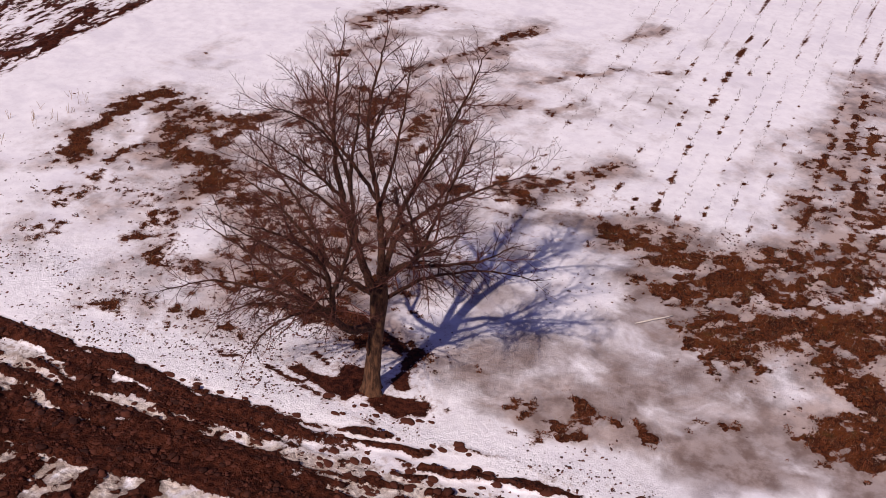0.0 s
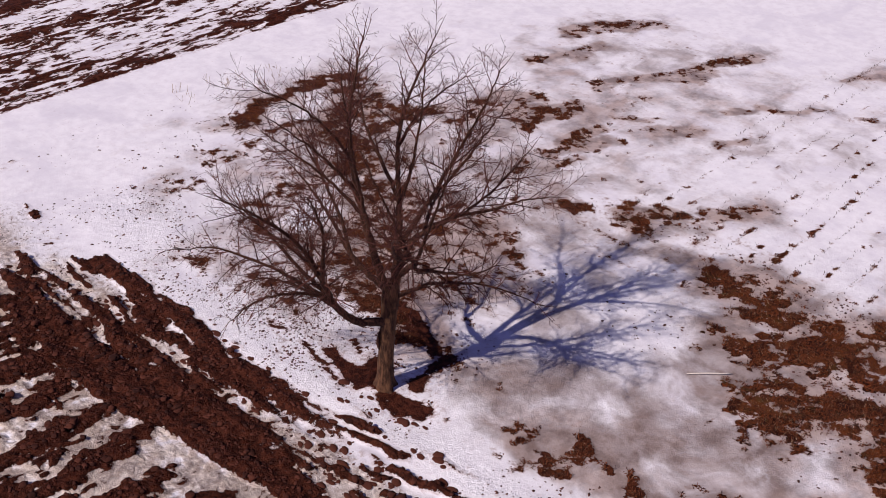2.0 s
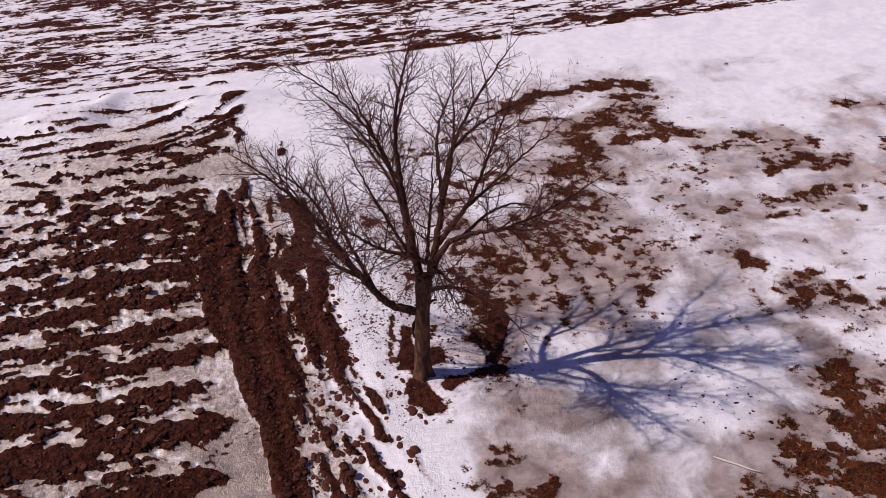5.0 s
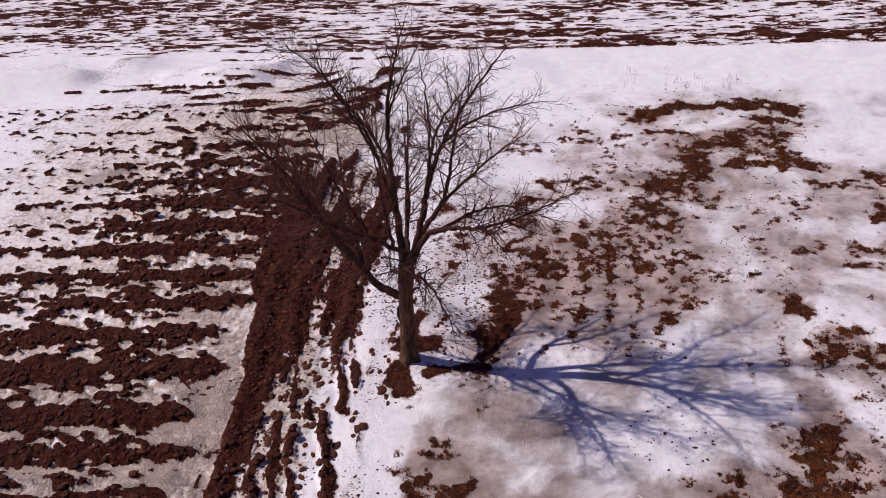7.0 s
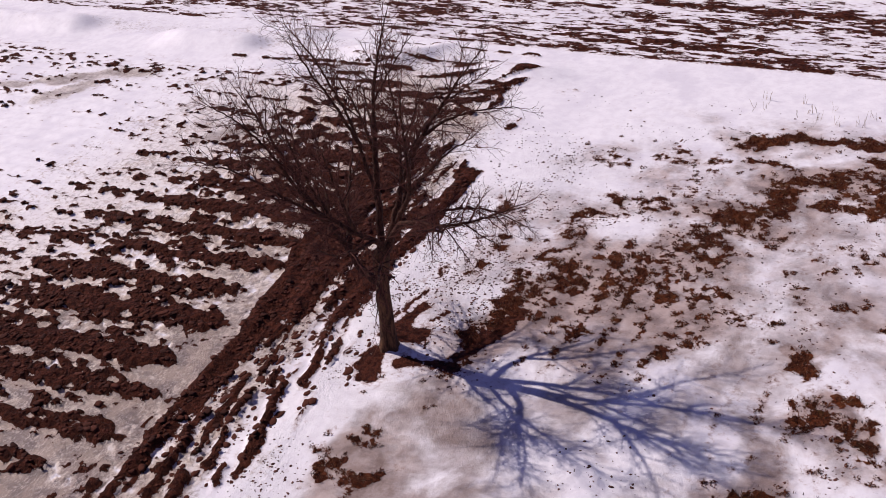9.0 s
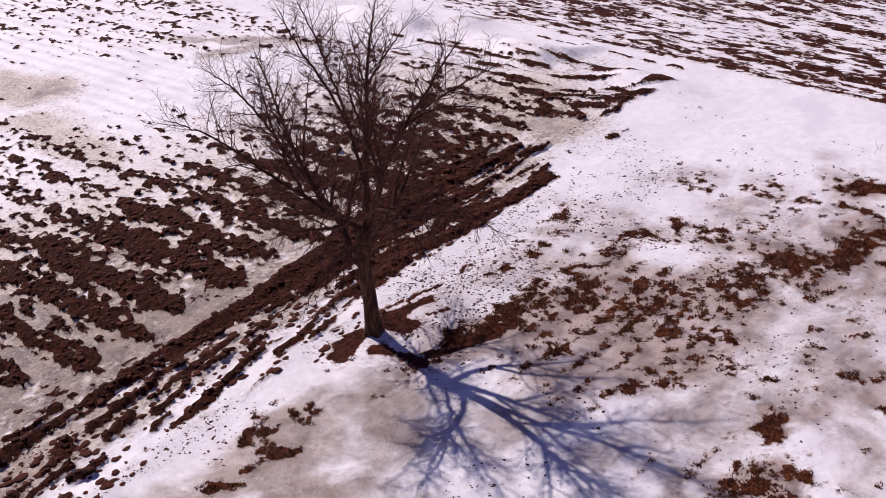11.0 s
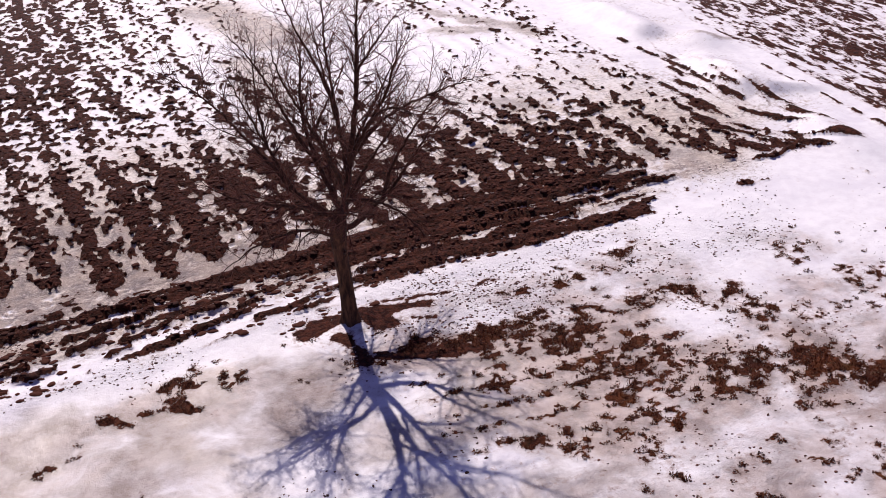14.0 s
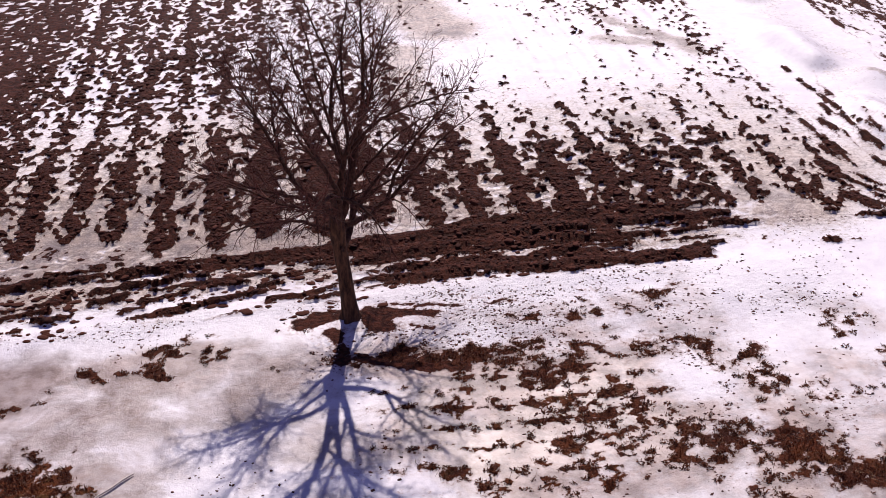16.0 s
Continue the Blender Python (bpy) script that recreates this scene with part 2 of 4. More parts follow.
GRASS_EDGE = [
    (-9.1, 31.1, -7.5, 31.5, 1, 1),
    (-7.3, 30.8, -5.6, 31.3, 1, 0.95),
    (-5.9, 29.1, -4.6, 30.5, 1.7, 0.95),
    (-4.6, 27.6, -0.6, 29.8, 1.9, 1),
    (-4.1, 30.1, -1.0, 32.5, 1.2, 0.75),
    (-3.7, 31.7, -1.3, 34.4, 1.8, 0.9),
    (-1.6, 27.8, 0.0, 26.0, 1.3, 0.95),
    (-0.7, 24.7, 0.2, 24.9, 1.5, 1),
    (-5.7, 22.2, -5.1, 22.5, 0.22, 0.7),
    (-7.1, 22.0, -6.4, 22.2, 0.34, 0.8),
    (-7.4, 21.1, -6.7, 21.2, 0.17, 0.7),
    (-3.6, 34.7, -4.0, 41.3, 1.1, 0.82),
    (-2.3, 35.4, -4.1, 47.0, 1.1, 0.8),
    (-1.7, 36.6, -2.5, 41.7, 1.3, 0.8),
    (-5.5, 26.8, -3.9, 26.2, 1.1, 0.8),
]
GRASS_FAR = [
    (-25.0, 42.7, -23.3, 45.7, 1, 0.75),
    (-23.7, 39.2, -23.4, 40.3, 0.8, 0.8),
    (-21.1, 35.1, -19.8, 36.9, 1, 0.9),
    (-18.1, 34.7, -17.9, 36.1, 0.7, 0.8),
    (-17.2, 32.6, -16.8, 34.0, 0.7, 0.7),
    (-18.8, 42.6, -17.9, 45.7, 0.8, 0.85),
    (-20.3, 39.3, -19.1, 42.7, 0.7, 0.7),
    (-18.4, 37.5, -17.3, 38.2, 0.3, 0.7),
    (-16.9, 37.6, -15.4, 38.7, 0.5, 0.75),
    (-14.1, 38.6, -13.5, 39.4, 0.7, 0.75),
    (-15.5, 40.8, -13.5, 43.3, 0.4, 0.65),
    (-14.0, 46.5, -13.2, 48.4, 0.5, 0.7),
    (-11.7, 43.8, -11.3, 44.1, 0.4, 0.75),
    (-13.4, 32.0, -12.1, 33.0, 0.9, 0.8),
    (-11.5, 34.0, -10.6, 35.3, 0.7, 0.75),
]
GRASS_BACK = [
    (-22.4, 34.7, -21.4, 36.5, 0.7, 0.8),
    (-20.5, 34.8, -19.6, 36.7, 0.9, 0.95),
    (-24.6, 42.1, -22.8, 45.6, 0.8, 0.65),
    (-23.6, 39.3, -22.7, 41.9, 0.8, 0.65),
    (-24.4, 31.0, -23.5, 32.9, 0.9, 0.8),
    (-15.4, 30.9, -14.7, 31.5, 0.5, 0.8),
    (-20.0, 38.8, -19.6, 40.4, 0.5, 0.7),
    (-16.5, 37.4, -15.5, 38.5, 0.6, 0.65),
    (-18.3, 37.7, -17.0, 38.6, 0.4, 0.6),
    (-18.2, 33.6, -17.1, 35.5, 0.9, 0.7),
    (-24.8, 28.3, -25.7, 31.7, 1.5, 0.85),
    (-22.5, 27.1, -21.3, 29.2, 1.5, 0.75),
    (-19.5, 41.1, -17.8, 43.1, 0.6, 0.65),
]
FOOT_SOIL_AND_SHADE = [
    (-10.5, 20.5, -11.7, 20.3, 0.3, 0.9),
    (-12.4, 20.2, -14.1, 20.7, 0.3, 0.95),
    (-12.5, 20.9, -12.8, 21.3, 0.55, 1),
    (-11.4, 21.3, -11.7, 21.7, 0.3, 0.85),
    # next stroke paints part of the trunk's cast shadow as dark ground
    (-11.8, 22.0, -11.8, 22.8, 0.3, 0.8),
    (-12.3, 22.7, -14.7, 23.6, 0.45, 0.85),
    (-11.0, 20.3, -12.2, 20.8, 0.35, 0.7),
]
FOOT_PATCH = [
    (-13.5, 20.5, -11.9, 20.6, 0.40, 0.95),
    (-11.9, 20.6, -10.6, 20.7, 0.34, 0.95),
    (-12.9, 20.4, -12.6, 21.1, 0.4, 0.9),
    (-15.0, 20.3, -13.7, 20.2, 0.15, 0.8),
    (-14.1, 21.4, -13.4, 21.3, 0.15, 0.8),
    (-16.5, 20.2, -15.7, 20.3, 0.15, 0.7),
    (-13.6, 20.0, -12.7, 19.9, 0.15, 0.7),
]
WEST = [
    (-19.3, 27.8, -20.0, 28.0, 0.5, 0.73),
    (-21.1, 27.7, -22.8, 27.7, 1, 0.77),
    (-22.2, 26.8, -22.4, 27.5, 0.6, 0.73),
    (-19.7, 26.8, -20.8, 26.9, 0.4, 0.65),
    (-19.3, 24.1, -18.8, 26.3, 0.7, 0.69),
    (-19.6, 23.0, -21.1, 23.1, 0.6, 0.69),
    (-21.7, 24.0, -22.6, 24.1, 0.6, 0.65),
    (-19.9, 20.8, -21.0, 20.2, 0.5, 0.57),
    (-24.2, 22.3, -25.1, 22.7, 0.4, 0.49),
    (-14.6, 25.3, -17.9, 27.5, 0.9, 0.49),
    (-16.0, 27.1, -17.1, 27.9, 0.5, 0.57),
    (-14.2, 27.7, -15.0, 27.9, 0.4, 0.57),
    (-16.5, 29.9, -16.7, 30.0, 0.4, 0.57),
    (-19.4, 31.0, -19.6, 31.2, 0.4, 0.65),
]
SOUTH = [
    (-6.4, 21.5, -7.3, 21.8, 0.35, 0.8),
    (-6.3, 22.2, -7.3, 22.6, 0.35, 0.95),
    (-5.2, 22.6, -5.8, 22.7, 0.3, 0.85),
    (-3.6, 23.7, -3.9, 23.9, 0.3, 0.7),
    (-12.5, 22.8, -14.7, 23.6, 0.5, 0.85),
    (-11.6, 22.7, -12.6, 23.2, 0.3, 0.8),
    (-14.5, 24.1, -16.8, 24.1, 0.5, 0.8),
    (-15.3, 23.0, -18.3, 22.9, 0.8, 0.65),
    (-16.4, 21.2, -19.3, 21.2, 0.5, 0.6),
]
VEIL = [
    (-13.0, 23.1, -15.9, 23.6, 1.6, 1),
    (-17.5, 24.0, -18.6, 27.3, 1.6, 0.9),
    (-15.9, 24.1, -16.0, 28.0, 2, 0.85),
    (-13.0, 22.2, -12.0, 22.9, 0.8, 0.6),
]
VEIL_EAST = [
    (-2.9, 22.6, -8.0, 22.7, 1.6, 0.9),
    (-3.9, 24.3, -6.7, 24.2, 1, 0.7),
    (-8.3, 22.5, -10.3, 22.6, 0.8, 0.7),
]
POND = [
    (-16.2, -4.8, -17.2, -4.7, 0.8, 1),
    (-16.2, -16.0, -17.0, -15.8, 1, 0.9),
    (-13.7, -12.4, -14.3, -11.0, 0.6, 0.8),
    (-23.6, -2.5, -25.5, -1.5, 0.8, 0.8),
]
VEIL_POND = [
    (-14.8, -12.3, -16.8, -5.2, 2.5, 0.62),
    (-14.3, 3.4, -14.6, -2.5, 2, 0.5),
]
SLUSH = [
    (-9.2, 22.9, -8.0, 25.1, 3, 0.9),
    (-10.6, 25.0, -10.8, 30.0, 3.2, 0.6),
    (-7.6, 28.4, -9.0, 29.1, 2, 0.8),
    (-7.3, 22.7, -7.1, 26.4, 3, 0.8),
    (-14.2, 24.8, -14.3, 31.1, 2.2, 0.55),
    (-19.3, 30.8, -17.0, 32.2, 2, 0.5),
    (-11.1, 31.3, -9.9, 30.8, 0.6, 0.9),
    (-18.6, 29.0, -16.0, 29.7, 1.5, 0.4),
]
SLUSH_EAST = [
    (-7.5, 23.0, -4.5, 23.1, 2, 1),
    (-3.2, 23.3, 0.4, 23.5, 2, 1),
    (-6.0, 24.0, -3.2, 23.5, 1.6, 1),
    (-5.3, 25.5, -3.6, 25.1, 1.8, 1),
    (-4.2, 21.9, -1.1, 23.5, 1.6, 1),
    (-7.5, 28.3, -6.1, 27.7, 1.6, 1),
    (-12.2, 39.4, -11.0, 41.2, 3, 0.45),
    (-12.5, 30.7, -10.2, 31.1, 0.8, 1),
    (-21.9, 41.4, -19.8, 44.1, 2.5, 0.6),
    (-10.9, 47.7, -9.7, 47.7, 1.5, 0.3),
]
SLUSH_WEST = [
    (-25.7, -3.2, -27.5, -0.0, 1, 0.9),
    (-22.0, 6.8, -23.2, 8.5, 0.7, 0.8),
    (-23.9, -6.0, -25.7, -3.7, 0.6, 0.8),
    (-33.3, 5.0, -33.9, 5.9, 0.5, 0.7),
    (-6.7, 21.9, -10.3, 22.6, 1.4, 0.8),
    (-5.6, 24.0, -8.9, 24.6, 1.6, 0.6),
    (-12.9, 28.9, -15.2, 30.0, 1.5, 0.6),
    (-20.5, 29.8, -21.8, 30.5, 1.4, 0.5),
    (-24.6, 14.3, -26.3, 15.3, 1, 0.9),
]


BANDS = [-28.2, -26.7, -25.2, -23.7, -22.25, -20.85, -19.3, -17.8, -16.2, -14.6, -13.0, -11.3, -9.2, -7.75, -6.0, -4.5, -3.1, -1.6, 0.0]   # the ploughed bands run along y
STUBBLE_AT, STUBBLE_STEP, SKEW = -8.55, 0.76, 0.065   # the stubble rows run nearly along y too


def cover(x, y):
    """Bare ground, dead grass, slush, specks and height at each place."""
    wx = x + 1.5 * (fractal(x, y, 1.5, 11, 5, 0.65) - 0.5)
    wy = y + 1.5 * (fractal(x, y, 1.5, 23, 5, 0.65) - 0.5)
    big = fractal(x, y, 7.0, 31)
    grass = strokes(wx, wy, GRASS_BAND)
    for rows, share in ((GRASS_MIDDLE, 0.95), (GRASS_EDGE, 1.0), (WEST, 0.90), (SOUTH, 1.0)):
        grass = np.maximum(grass, share * strokes(wx, wy, rows))
    sunk = np.maximum(strokes(wx, wy, GRASS_FAR, 1.1), strokes(wx, wy, GRASS_BACK, 1.1))
    grass = np.maximum(grass, 0.84 * sunk)
    aisle = step(y, 32.5, 34.0) * (0.5 - 0.5 * np.cos((x + SKEW * (y - 35) - STUBBLE_AT) * 2 * np.pi / STUBBLE_STEP)) * step(x, -12, -9)
    grass = grass * (1 - 0.55 * aisle)
    grass = np.clip(grass * (0.80 + 1.35 * (fractal(x, y, 1.0, 51, 4, 0.7) - 0.35)), 0, 1)
    # a wide mottled meadow, half melted
    zone = np.exp(-((x + 20.0) / 6.5) ** 4 - ((y - 28.5) / 6.5) ** 4) + 0.8 * np.exp(-((x + 18.0) / 5.0) ** 4 - ((y - 40.0) / 6.0) ** 4)
    zone = np.maximum(zone, 0.8 * np.exp(-((x + 16.0) / 6.0) ** 4 - ((y - 22.0) / 2.4) ** 4))
    mottle = step(fractal(x, y, 3.2, 131, 5, 0.65), 0.40, 0.66)
    grass = np.maximum(grass, np.clip(zone, 0, 1) * (0.06 + 0.42 * mottle))
    # dead tufts in thin drilled rows across the half-melted meadow
    drill = np.exp(-(((y + 0.12 * np.sin(x * 0.9) + 0.2 * (lattice(x, y, 0.7, 237) - 0.5)) % 0.80 - 0.40) / 0.15) ** 2)
    drilled = np.clip(np.exp(-((x + 17.0) / 5.0) ** 4 - ((y - 25.6) / 3.1) ** 4) + 0.5 * np.exp(-((x + 12.0) / 4.0) ** 4 - ((y - 31.5) / 2.5) ** 4), 0, 1)
    # ploughed field with its bands
    lean = y - 0.10 * np.maximum(0, x + 15)
    lean = lean + 0.5 * (fractal(x / 1.8, y / 0.7, 1.0, 63, 4, 0.6) - 0.5)
    side_on = x + 0.06 * (y - 15.0) + 0.35 * (fractal(x, y, 1.6, 13, 3) - 0.5)
    phase = np.interp(side_on, BANDS, np.arange(len(BANDS)) + 0.0)
    band = 0.5 + 0.5 * np.cos(phase * 2 * np.pi)
    fine_row = 0.5 + 0.5 * np.cos(phase * 4 * np.pi)
    # each band stops short of the headland by its own length
    short = lattice(np.round(phase) * 7.3, 0 * y, 1.0, 201) * (0.7 * step(x, -18.0, -15.5) + 0.6 * step(x, -12.5, -8.0)) + 0.9 * step(x, -6.0, -4.5)
    joined = 1 - step(x, -19.5, -16.0)
    tip = lean + short + (1.1 - 0.9 * joined) * (1 - band) + 0.5 * (fractal(x, y, 0.6, 5, 3) - 0.5)
    field = (1 - step(tip, 15.3, 15.75)) * step(x, -30.5, -27.0)
    near = step(y, 4.0, 11.0) * step(x, -27.0, -18.0)
    east = step(x, -15.0, -5.0)
    amount = 0.43 + 0.13 * near + 0.04 * east + 0.11 * step(x, -14.0, -9.0) * step(y, 5.0, 9.0) + 0.12 * step(x, -14.0, -9.0) * (1 - step(y, 2.0, 6.0)) + 0.07 * np.exp(-((x + 12.0) / 3.0) ** 2 - ((y - 10.5) / 2.5) ** 2) - 0.10 * step(-x, 23.0, 25.5) + 0.17 * step(x, -10.0, -4.0) * (1 - step(y, 1.0, 7.0)) + 0.05 * np.exp(-((x + 8.0) / 2.4) ** 2 - ((y - 11.0) / 3.0) ** 2) - 0.04 * step(x, -4.5, -1.5) + 0.30 * (big - 0.5)
    blank = np.exp(-((x + 17.5) / 4.0) ** 2 - ((y + 8.0) / 6.0) ** 2) + np.exp(-((x + 19.8) / 5.2) ** 2 - ((y + 0.5) / 5.0) ** 2) + (1 - step(x, -31.0, -26.0)) * 0.3
    deep = np.exp(-((x + 10.5) / 3.4) ** 2 - ((y - 11.0) / 3.6) ** 2) + 1.1 * np.exp(-((x + 20.0) / 4.6) ** 2 - ((y - 12.6) / 3.4) ** 2)
    share = amount + 0.17 * deep + (band - 0.5) * (0.34 * near + 0.30) + 0.12 * (fine_row - 0.5) - 0.44 * blank
    # turned clods, a hand to a forearm across, lying a little along the furrow
    qx, qy = x + 0.16 * (fractal(x, y, 0.5, 203, 2) - 0.5), y + 0.16 * (fractal(x, y, 0.5, 207, 2) - 0.5)
    lumpy = 0.62 * lattice(qx / 0.9, qy / 1.7, 0.215, 211) + 0.38 * lattice(qy * 0.5 + qx * 0.6, qx - qy * 0.3, 0.15, 213)
    share = share + 0.16 * joined * step(lean, 9.0, 12.5)
    pits = 0.55 * lattice(qx / 1.3, qy, 0.24, 283) + 0.45 * lattice(qx + 0.4 * qy, qy - 0.4 * qx, 0.14, 285)
    plough = field * np.clip(0.5 + 1.5 * (share - 0.635) + 2.4 * (lumpy - 0.5) + 1.0 * (pits - 0.5), 0, 1)
    # bare headland beside the ploughed field, with snow left in the wheel tracks
    streak = 0.5 * fractal(x / 2.6, lean / 0.24, 1.0, 47, 3) + 0.5 * fractal(x / 0.9, lean / 0.22, 1.0, 147, 2)
    ends = step(x + 4.5 * (fractal(x / 5.0, lean / 0.42, 1.0, 3, 2) - 0.5), -23.4, -22.8)
    west = 1 - step(x, -10.5, -6.0)
    broad = 1 - step(x, -10.5, -5.5)
    strip = step(lean, 15.65 - 0.75 * broad * (1 - step(x, -16.5, -13.5)), 15.85 - 0.65 * broad * (1 - step(x, -16.5, -13.5))) * (1 - step(lean, 16.3 + 1.2 * broad, 16.8 + 1.2 * broad)) * (0.84 + 0.16 * broad)
    strip2 = step(lean, 17.4, 17.7) * (1 - step(lean, 18.7, 19.15)) * (0.30 + 0.52 * west)
    left = np.exp(-((lean - 17.40 - 0.25 * (lattice(x, y, 1.1, 29) - 0.5)) / 0.20) ** 2) * (step(x, -15.2, -14.2) + 0.55 * (1 - step(x, -17.0, -15.0)) * step(fractal(x / 2.5, y, 1.0, 257, 2), 0.35, 0.55))
    bits = np.clip(3 * (fractal(x / 2.2, y / 0.6, 1.0, 53, 3) - 0.60), 0, 0.5)
    gapped = (1 - step(x, -18.5, -13.5)) * np.exp(-((lean - 16.75) / 0.45) ** 2)
    head = ends * np.clip(np.maximum(strip, strip2) + (0.35 + 1.5 * (1 - step(x, -17.5, -13.5)) + (0.9 + 1.6 * (1 - west) + 1.0 * (1 - step(x, -20.0, -16.0))) * step(lean, 16.4, 17.2)) * (streak - 0.5) - 0.9 * left - bits * (1 - 0.75 * west) - 0.3 * gapped, 0, 1) * step(lean, 14.8, 15.1) * (1 - step(lean, 19.1, 19.4))
    side = step(x, -13.0, -9.0) * step(lean, 16.6, 17.0) * (1 - step(lean, 19.0, 19.9)) * np.clip(0.46 + 4.0 * (streak - 0.5), 0, 0.95)
    # past the tree the headland breaks up into short narrow furrows
    worn = np.where(lean > 16.6, step(x, -13.5, -10.5), step(x, -9.0, -6.0))
    furrow = lean + 0.30 * (fractal(x, y, 1.3, 167, 3) - 0.5) - 0.13 * (x + 8.0) * step(lean, 16.2, 17.5)
    track = np.round(furrow / 0.44)
    cut = step(fractal(x / 1.25 + 7.7 * track, 3.1 * track, 1.0, 171, 3), 0.49 + 0.05 * step(lean, 17.0, 18.8), 0.59)
    lines = np.exp(-((furrow - 0.44 * track) / (0.12 + 0.09 * lattice(x, y, 0.6, 173))) ** 2) * cut * step(lean, 15.2, 15.5) * (1 - step(lean, 19.0, 19.6))
    head = np.maximum(head * (1 - 0.7 * worn * step(lean, 16.1, 16.5)), 0.95 * worn * lines)
    side = side * 0.25
    ragged = 0.6 * lattice(x / 2.0, lean, 0.30, 221) + 0.4 * lattice(x / 1.3, lean, 0.17, 223)
    for at, deep_cut in ((15.75, 0.35), (16.35, 0.45), (16.9, 0.4), (17.35, 0.6), (18.15, 0.5)):
        gone = np.exp(-((lean - at - 0.35 * (fractal(x, y, 2.2, 261 + int(10 * at), 2) - 0.5)) / 0.10) ** 2) * step(fractal(x / 2.2, lean + at, 1.0, 263, 2), 0.38, 0.58)
        head = head - deep_cut * gone * (1 - step(x, -16.5, -12.5))
    head = np.clip(head * 1.02 + 0.75 * (ragged - 0.55), 0, 1) * step(head, 0.05, 0.3)
    # the corner past the headland's end, and the ploughed land beyond the drift
    bow = x + 0.06 * np.maximum(0, y - 11.0) ** 2
    corner = step(x, -32.4, -31.2) * (1 - step(x, -25.5, -23.5)) * step(y, -3.0, 3.0) * (1 - step(y + 0.35 * (x + 27), 15.6, 16.4)) * step(y - 2.2 * (x + 26.0), 13.0, 18.0)
    corner = corner * np.clip(0.31 + 0.16 * step(y, 10.5, 13.5) + 2.6 * (fractal(bow / 0.24, y / 1.3, 1.0, 61, 2) - 0.53), 0, 0.95)
    tail = strokes(x, wy, [(-26.9, 16.5, -28.5, 16.75, 0.26, 1.0), (-28.5, 16.75, -29.8, 16.4, 0.26, 1.0), (-29.8, 16.4, -30.4, 14.6, 0.22, 0.9), (-28.9, 16.0, -29.6, 14.6, 0.2, 0.85), (-27.0, 15.9, -28.2, 15.3, 0.3, 0.8), (-27.4, 13.8, -27.0, 15.8, 0.28, 0.9), (-26.1, 18.4, -27.7, 18.75, 0.16, 0.95), (-30.0, 19.1, -30.2, 19.5, 0.2, 0.8), (-30.0, 3.0, -30.5, 9.8, 0.22, 0.9), (-28.3, 4.0, -28.8, 9.9, 0.26, 0.75), (-33.4, 9.0, -33.3, 16.5, 0.14, 0.85), (-31.0, 4.0, -30.0, 8.0, 0.12, 0.6)], 0.6)
    corner = np.maximum(corner, tail * (0.25 + 0.75 * step(fractal(x, y, 0.6, 181, 3), 0.36, 0.56)))
    corner = corner * (1 - 0.8 * np.exp(-((x + 32.0) / 1.1) ** 2) * (1 - step(y, 11.0, 13.0)))
    beyond = 1 - step(x, -34.4, -34.0)
    far = beyond * np.clip(0.47 + 0.8 * (fractal(x / 0.8, y / 5.0, 1.0, 71, 2) - 0.5) + 0.9 * (fractal(x / 0.30, y / 1.4, 1.0, 73, 2) - 0.5), 0, 1)
    foot = np.maximum(strokes(0.5 * (x + wx), 0.5 * (y + wy), FOOT_SOIL_AND_SHADE), strokes(0.5 * (x + wx), 0.5 * (y + wy), FOOT_PATCH))
    dirty = step(lean, 13.2, 14.2) * (1 - step(lean, 17.3, 18.6)) * step(x, -24.5, -22.5) + 0.9 * np.exp(-((x + 25.4) / 2.0) ** 2 - ((y - 16.3) / 1.1) ** 2)
    dirty = np.clip(dirty, 0, 1)
    patches = [(a, b, c, d, w + 1.3, s) for rows in (GRASS_BAND, GRASS_MIDDLE, GRASS_EDGE, GRASS_FAR, GRASS_BACK, WEST, SOUTH) for a, b, c, d, w, s in rows]
    stain_and_shade = strokes(wx, wy, patches, 1.2) * (0.6 + 0.35 * step(x, -13.0, -9.0))
    stain_and_shade = np.maximum(stain_and_shade, np.maximum(1.3 * sunk, strokes(wx, wy, VEIL + VEIL_EAST + VEIL_POND, 1.1)))
    stain_and_shade = np.maximum(stain_and_shade, 0.54 * np.clip(zone, 0, 1))
    stain_and_shade = np.maximum(stain_and_shade, 0.92 * drilled * (0.65 + 0.6 * fractal(x, y, 2.0, 253, 3)))
    open_land = step(y - 0.10 * np.maximum(0, x + 15), 20.5, 22.5) * (1 - step(y, 38, 48)) * step(x, -31, -27) * (1 - step(x, 2, 5))
    stain_and_shade = np.maximum(stain_and_shade, open_land * 0.55 * step(fractal(x, y, 4.2, 251, 5, 0.55), 0.40, 0.66))
    stain_and_shade = np.maximum(stain_and_shade, dirty * (0.52 + 0.3 * (big - 0.5)))
    stain_and_shade = np.maximum(stain_and_shade, field * step(y, 0.0, 7.0) * (0.32 + 0.20 * step(y, 7.0, 12.0) + 0.15 * east * (1 - step(x, -6.0, -3.0))))
    melted = step(lean, 5.0, 11.0) * (1 - step(lean, 15.4, 16.2)) * step(x, -14.5, -9.5)
    stain_and_shade = np.maximum(stain_and_shade, field * step(lean, 7.0, 12.0) * step(x, -27.0, -23.0) * (0.62 + 0.16 * step(-x, 14.0, 17.0) + 0.5 * (fractal(x, y, 1.4, 195) - 0.5)))
    # the crust between the bands is broken: white grains, brown pits
    broken = step(lean, 6.0, 10.0) * (1 - step(lean, 18.0, 19.0)) * step(x, -27.0, -23.0) * (0.30 + 0.70 * step(fractal(x, y, 2.3, 281, 3), 0.36, 0.58))
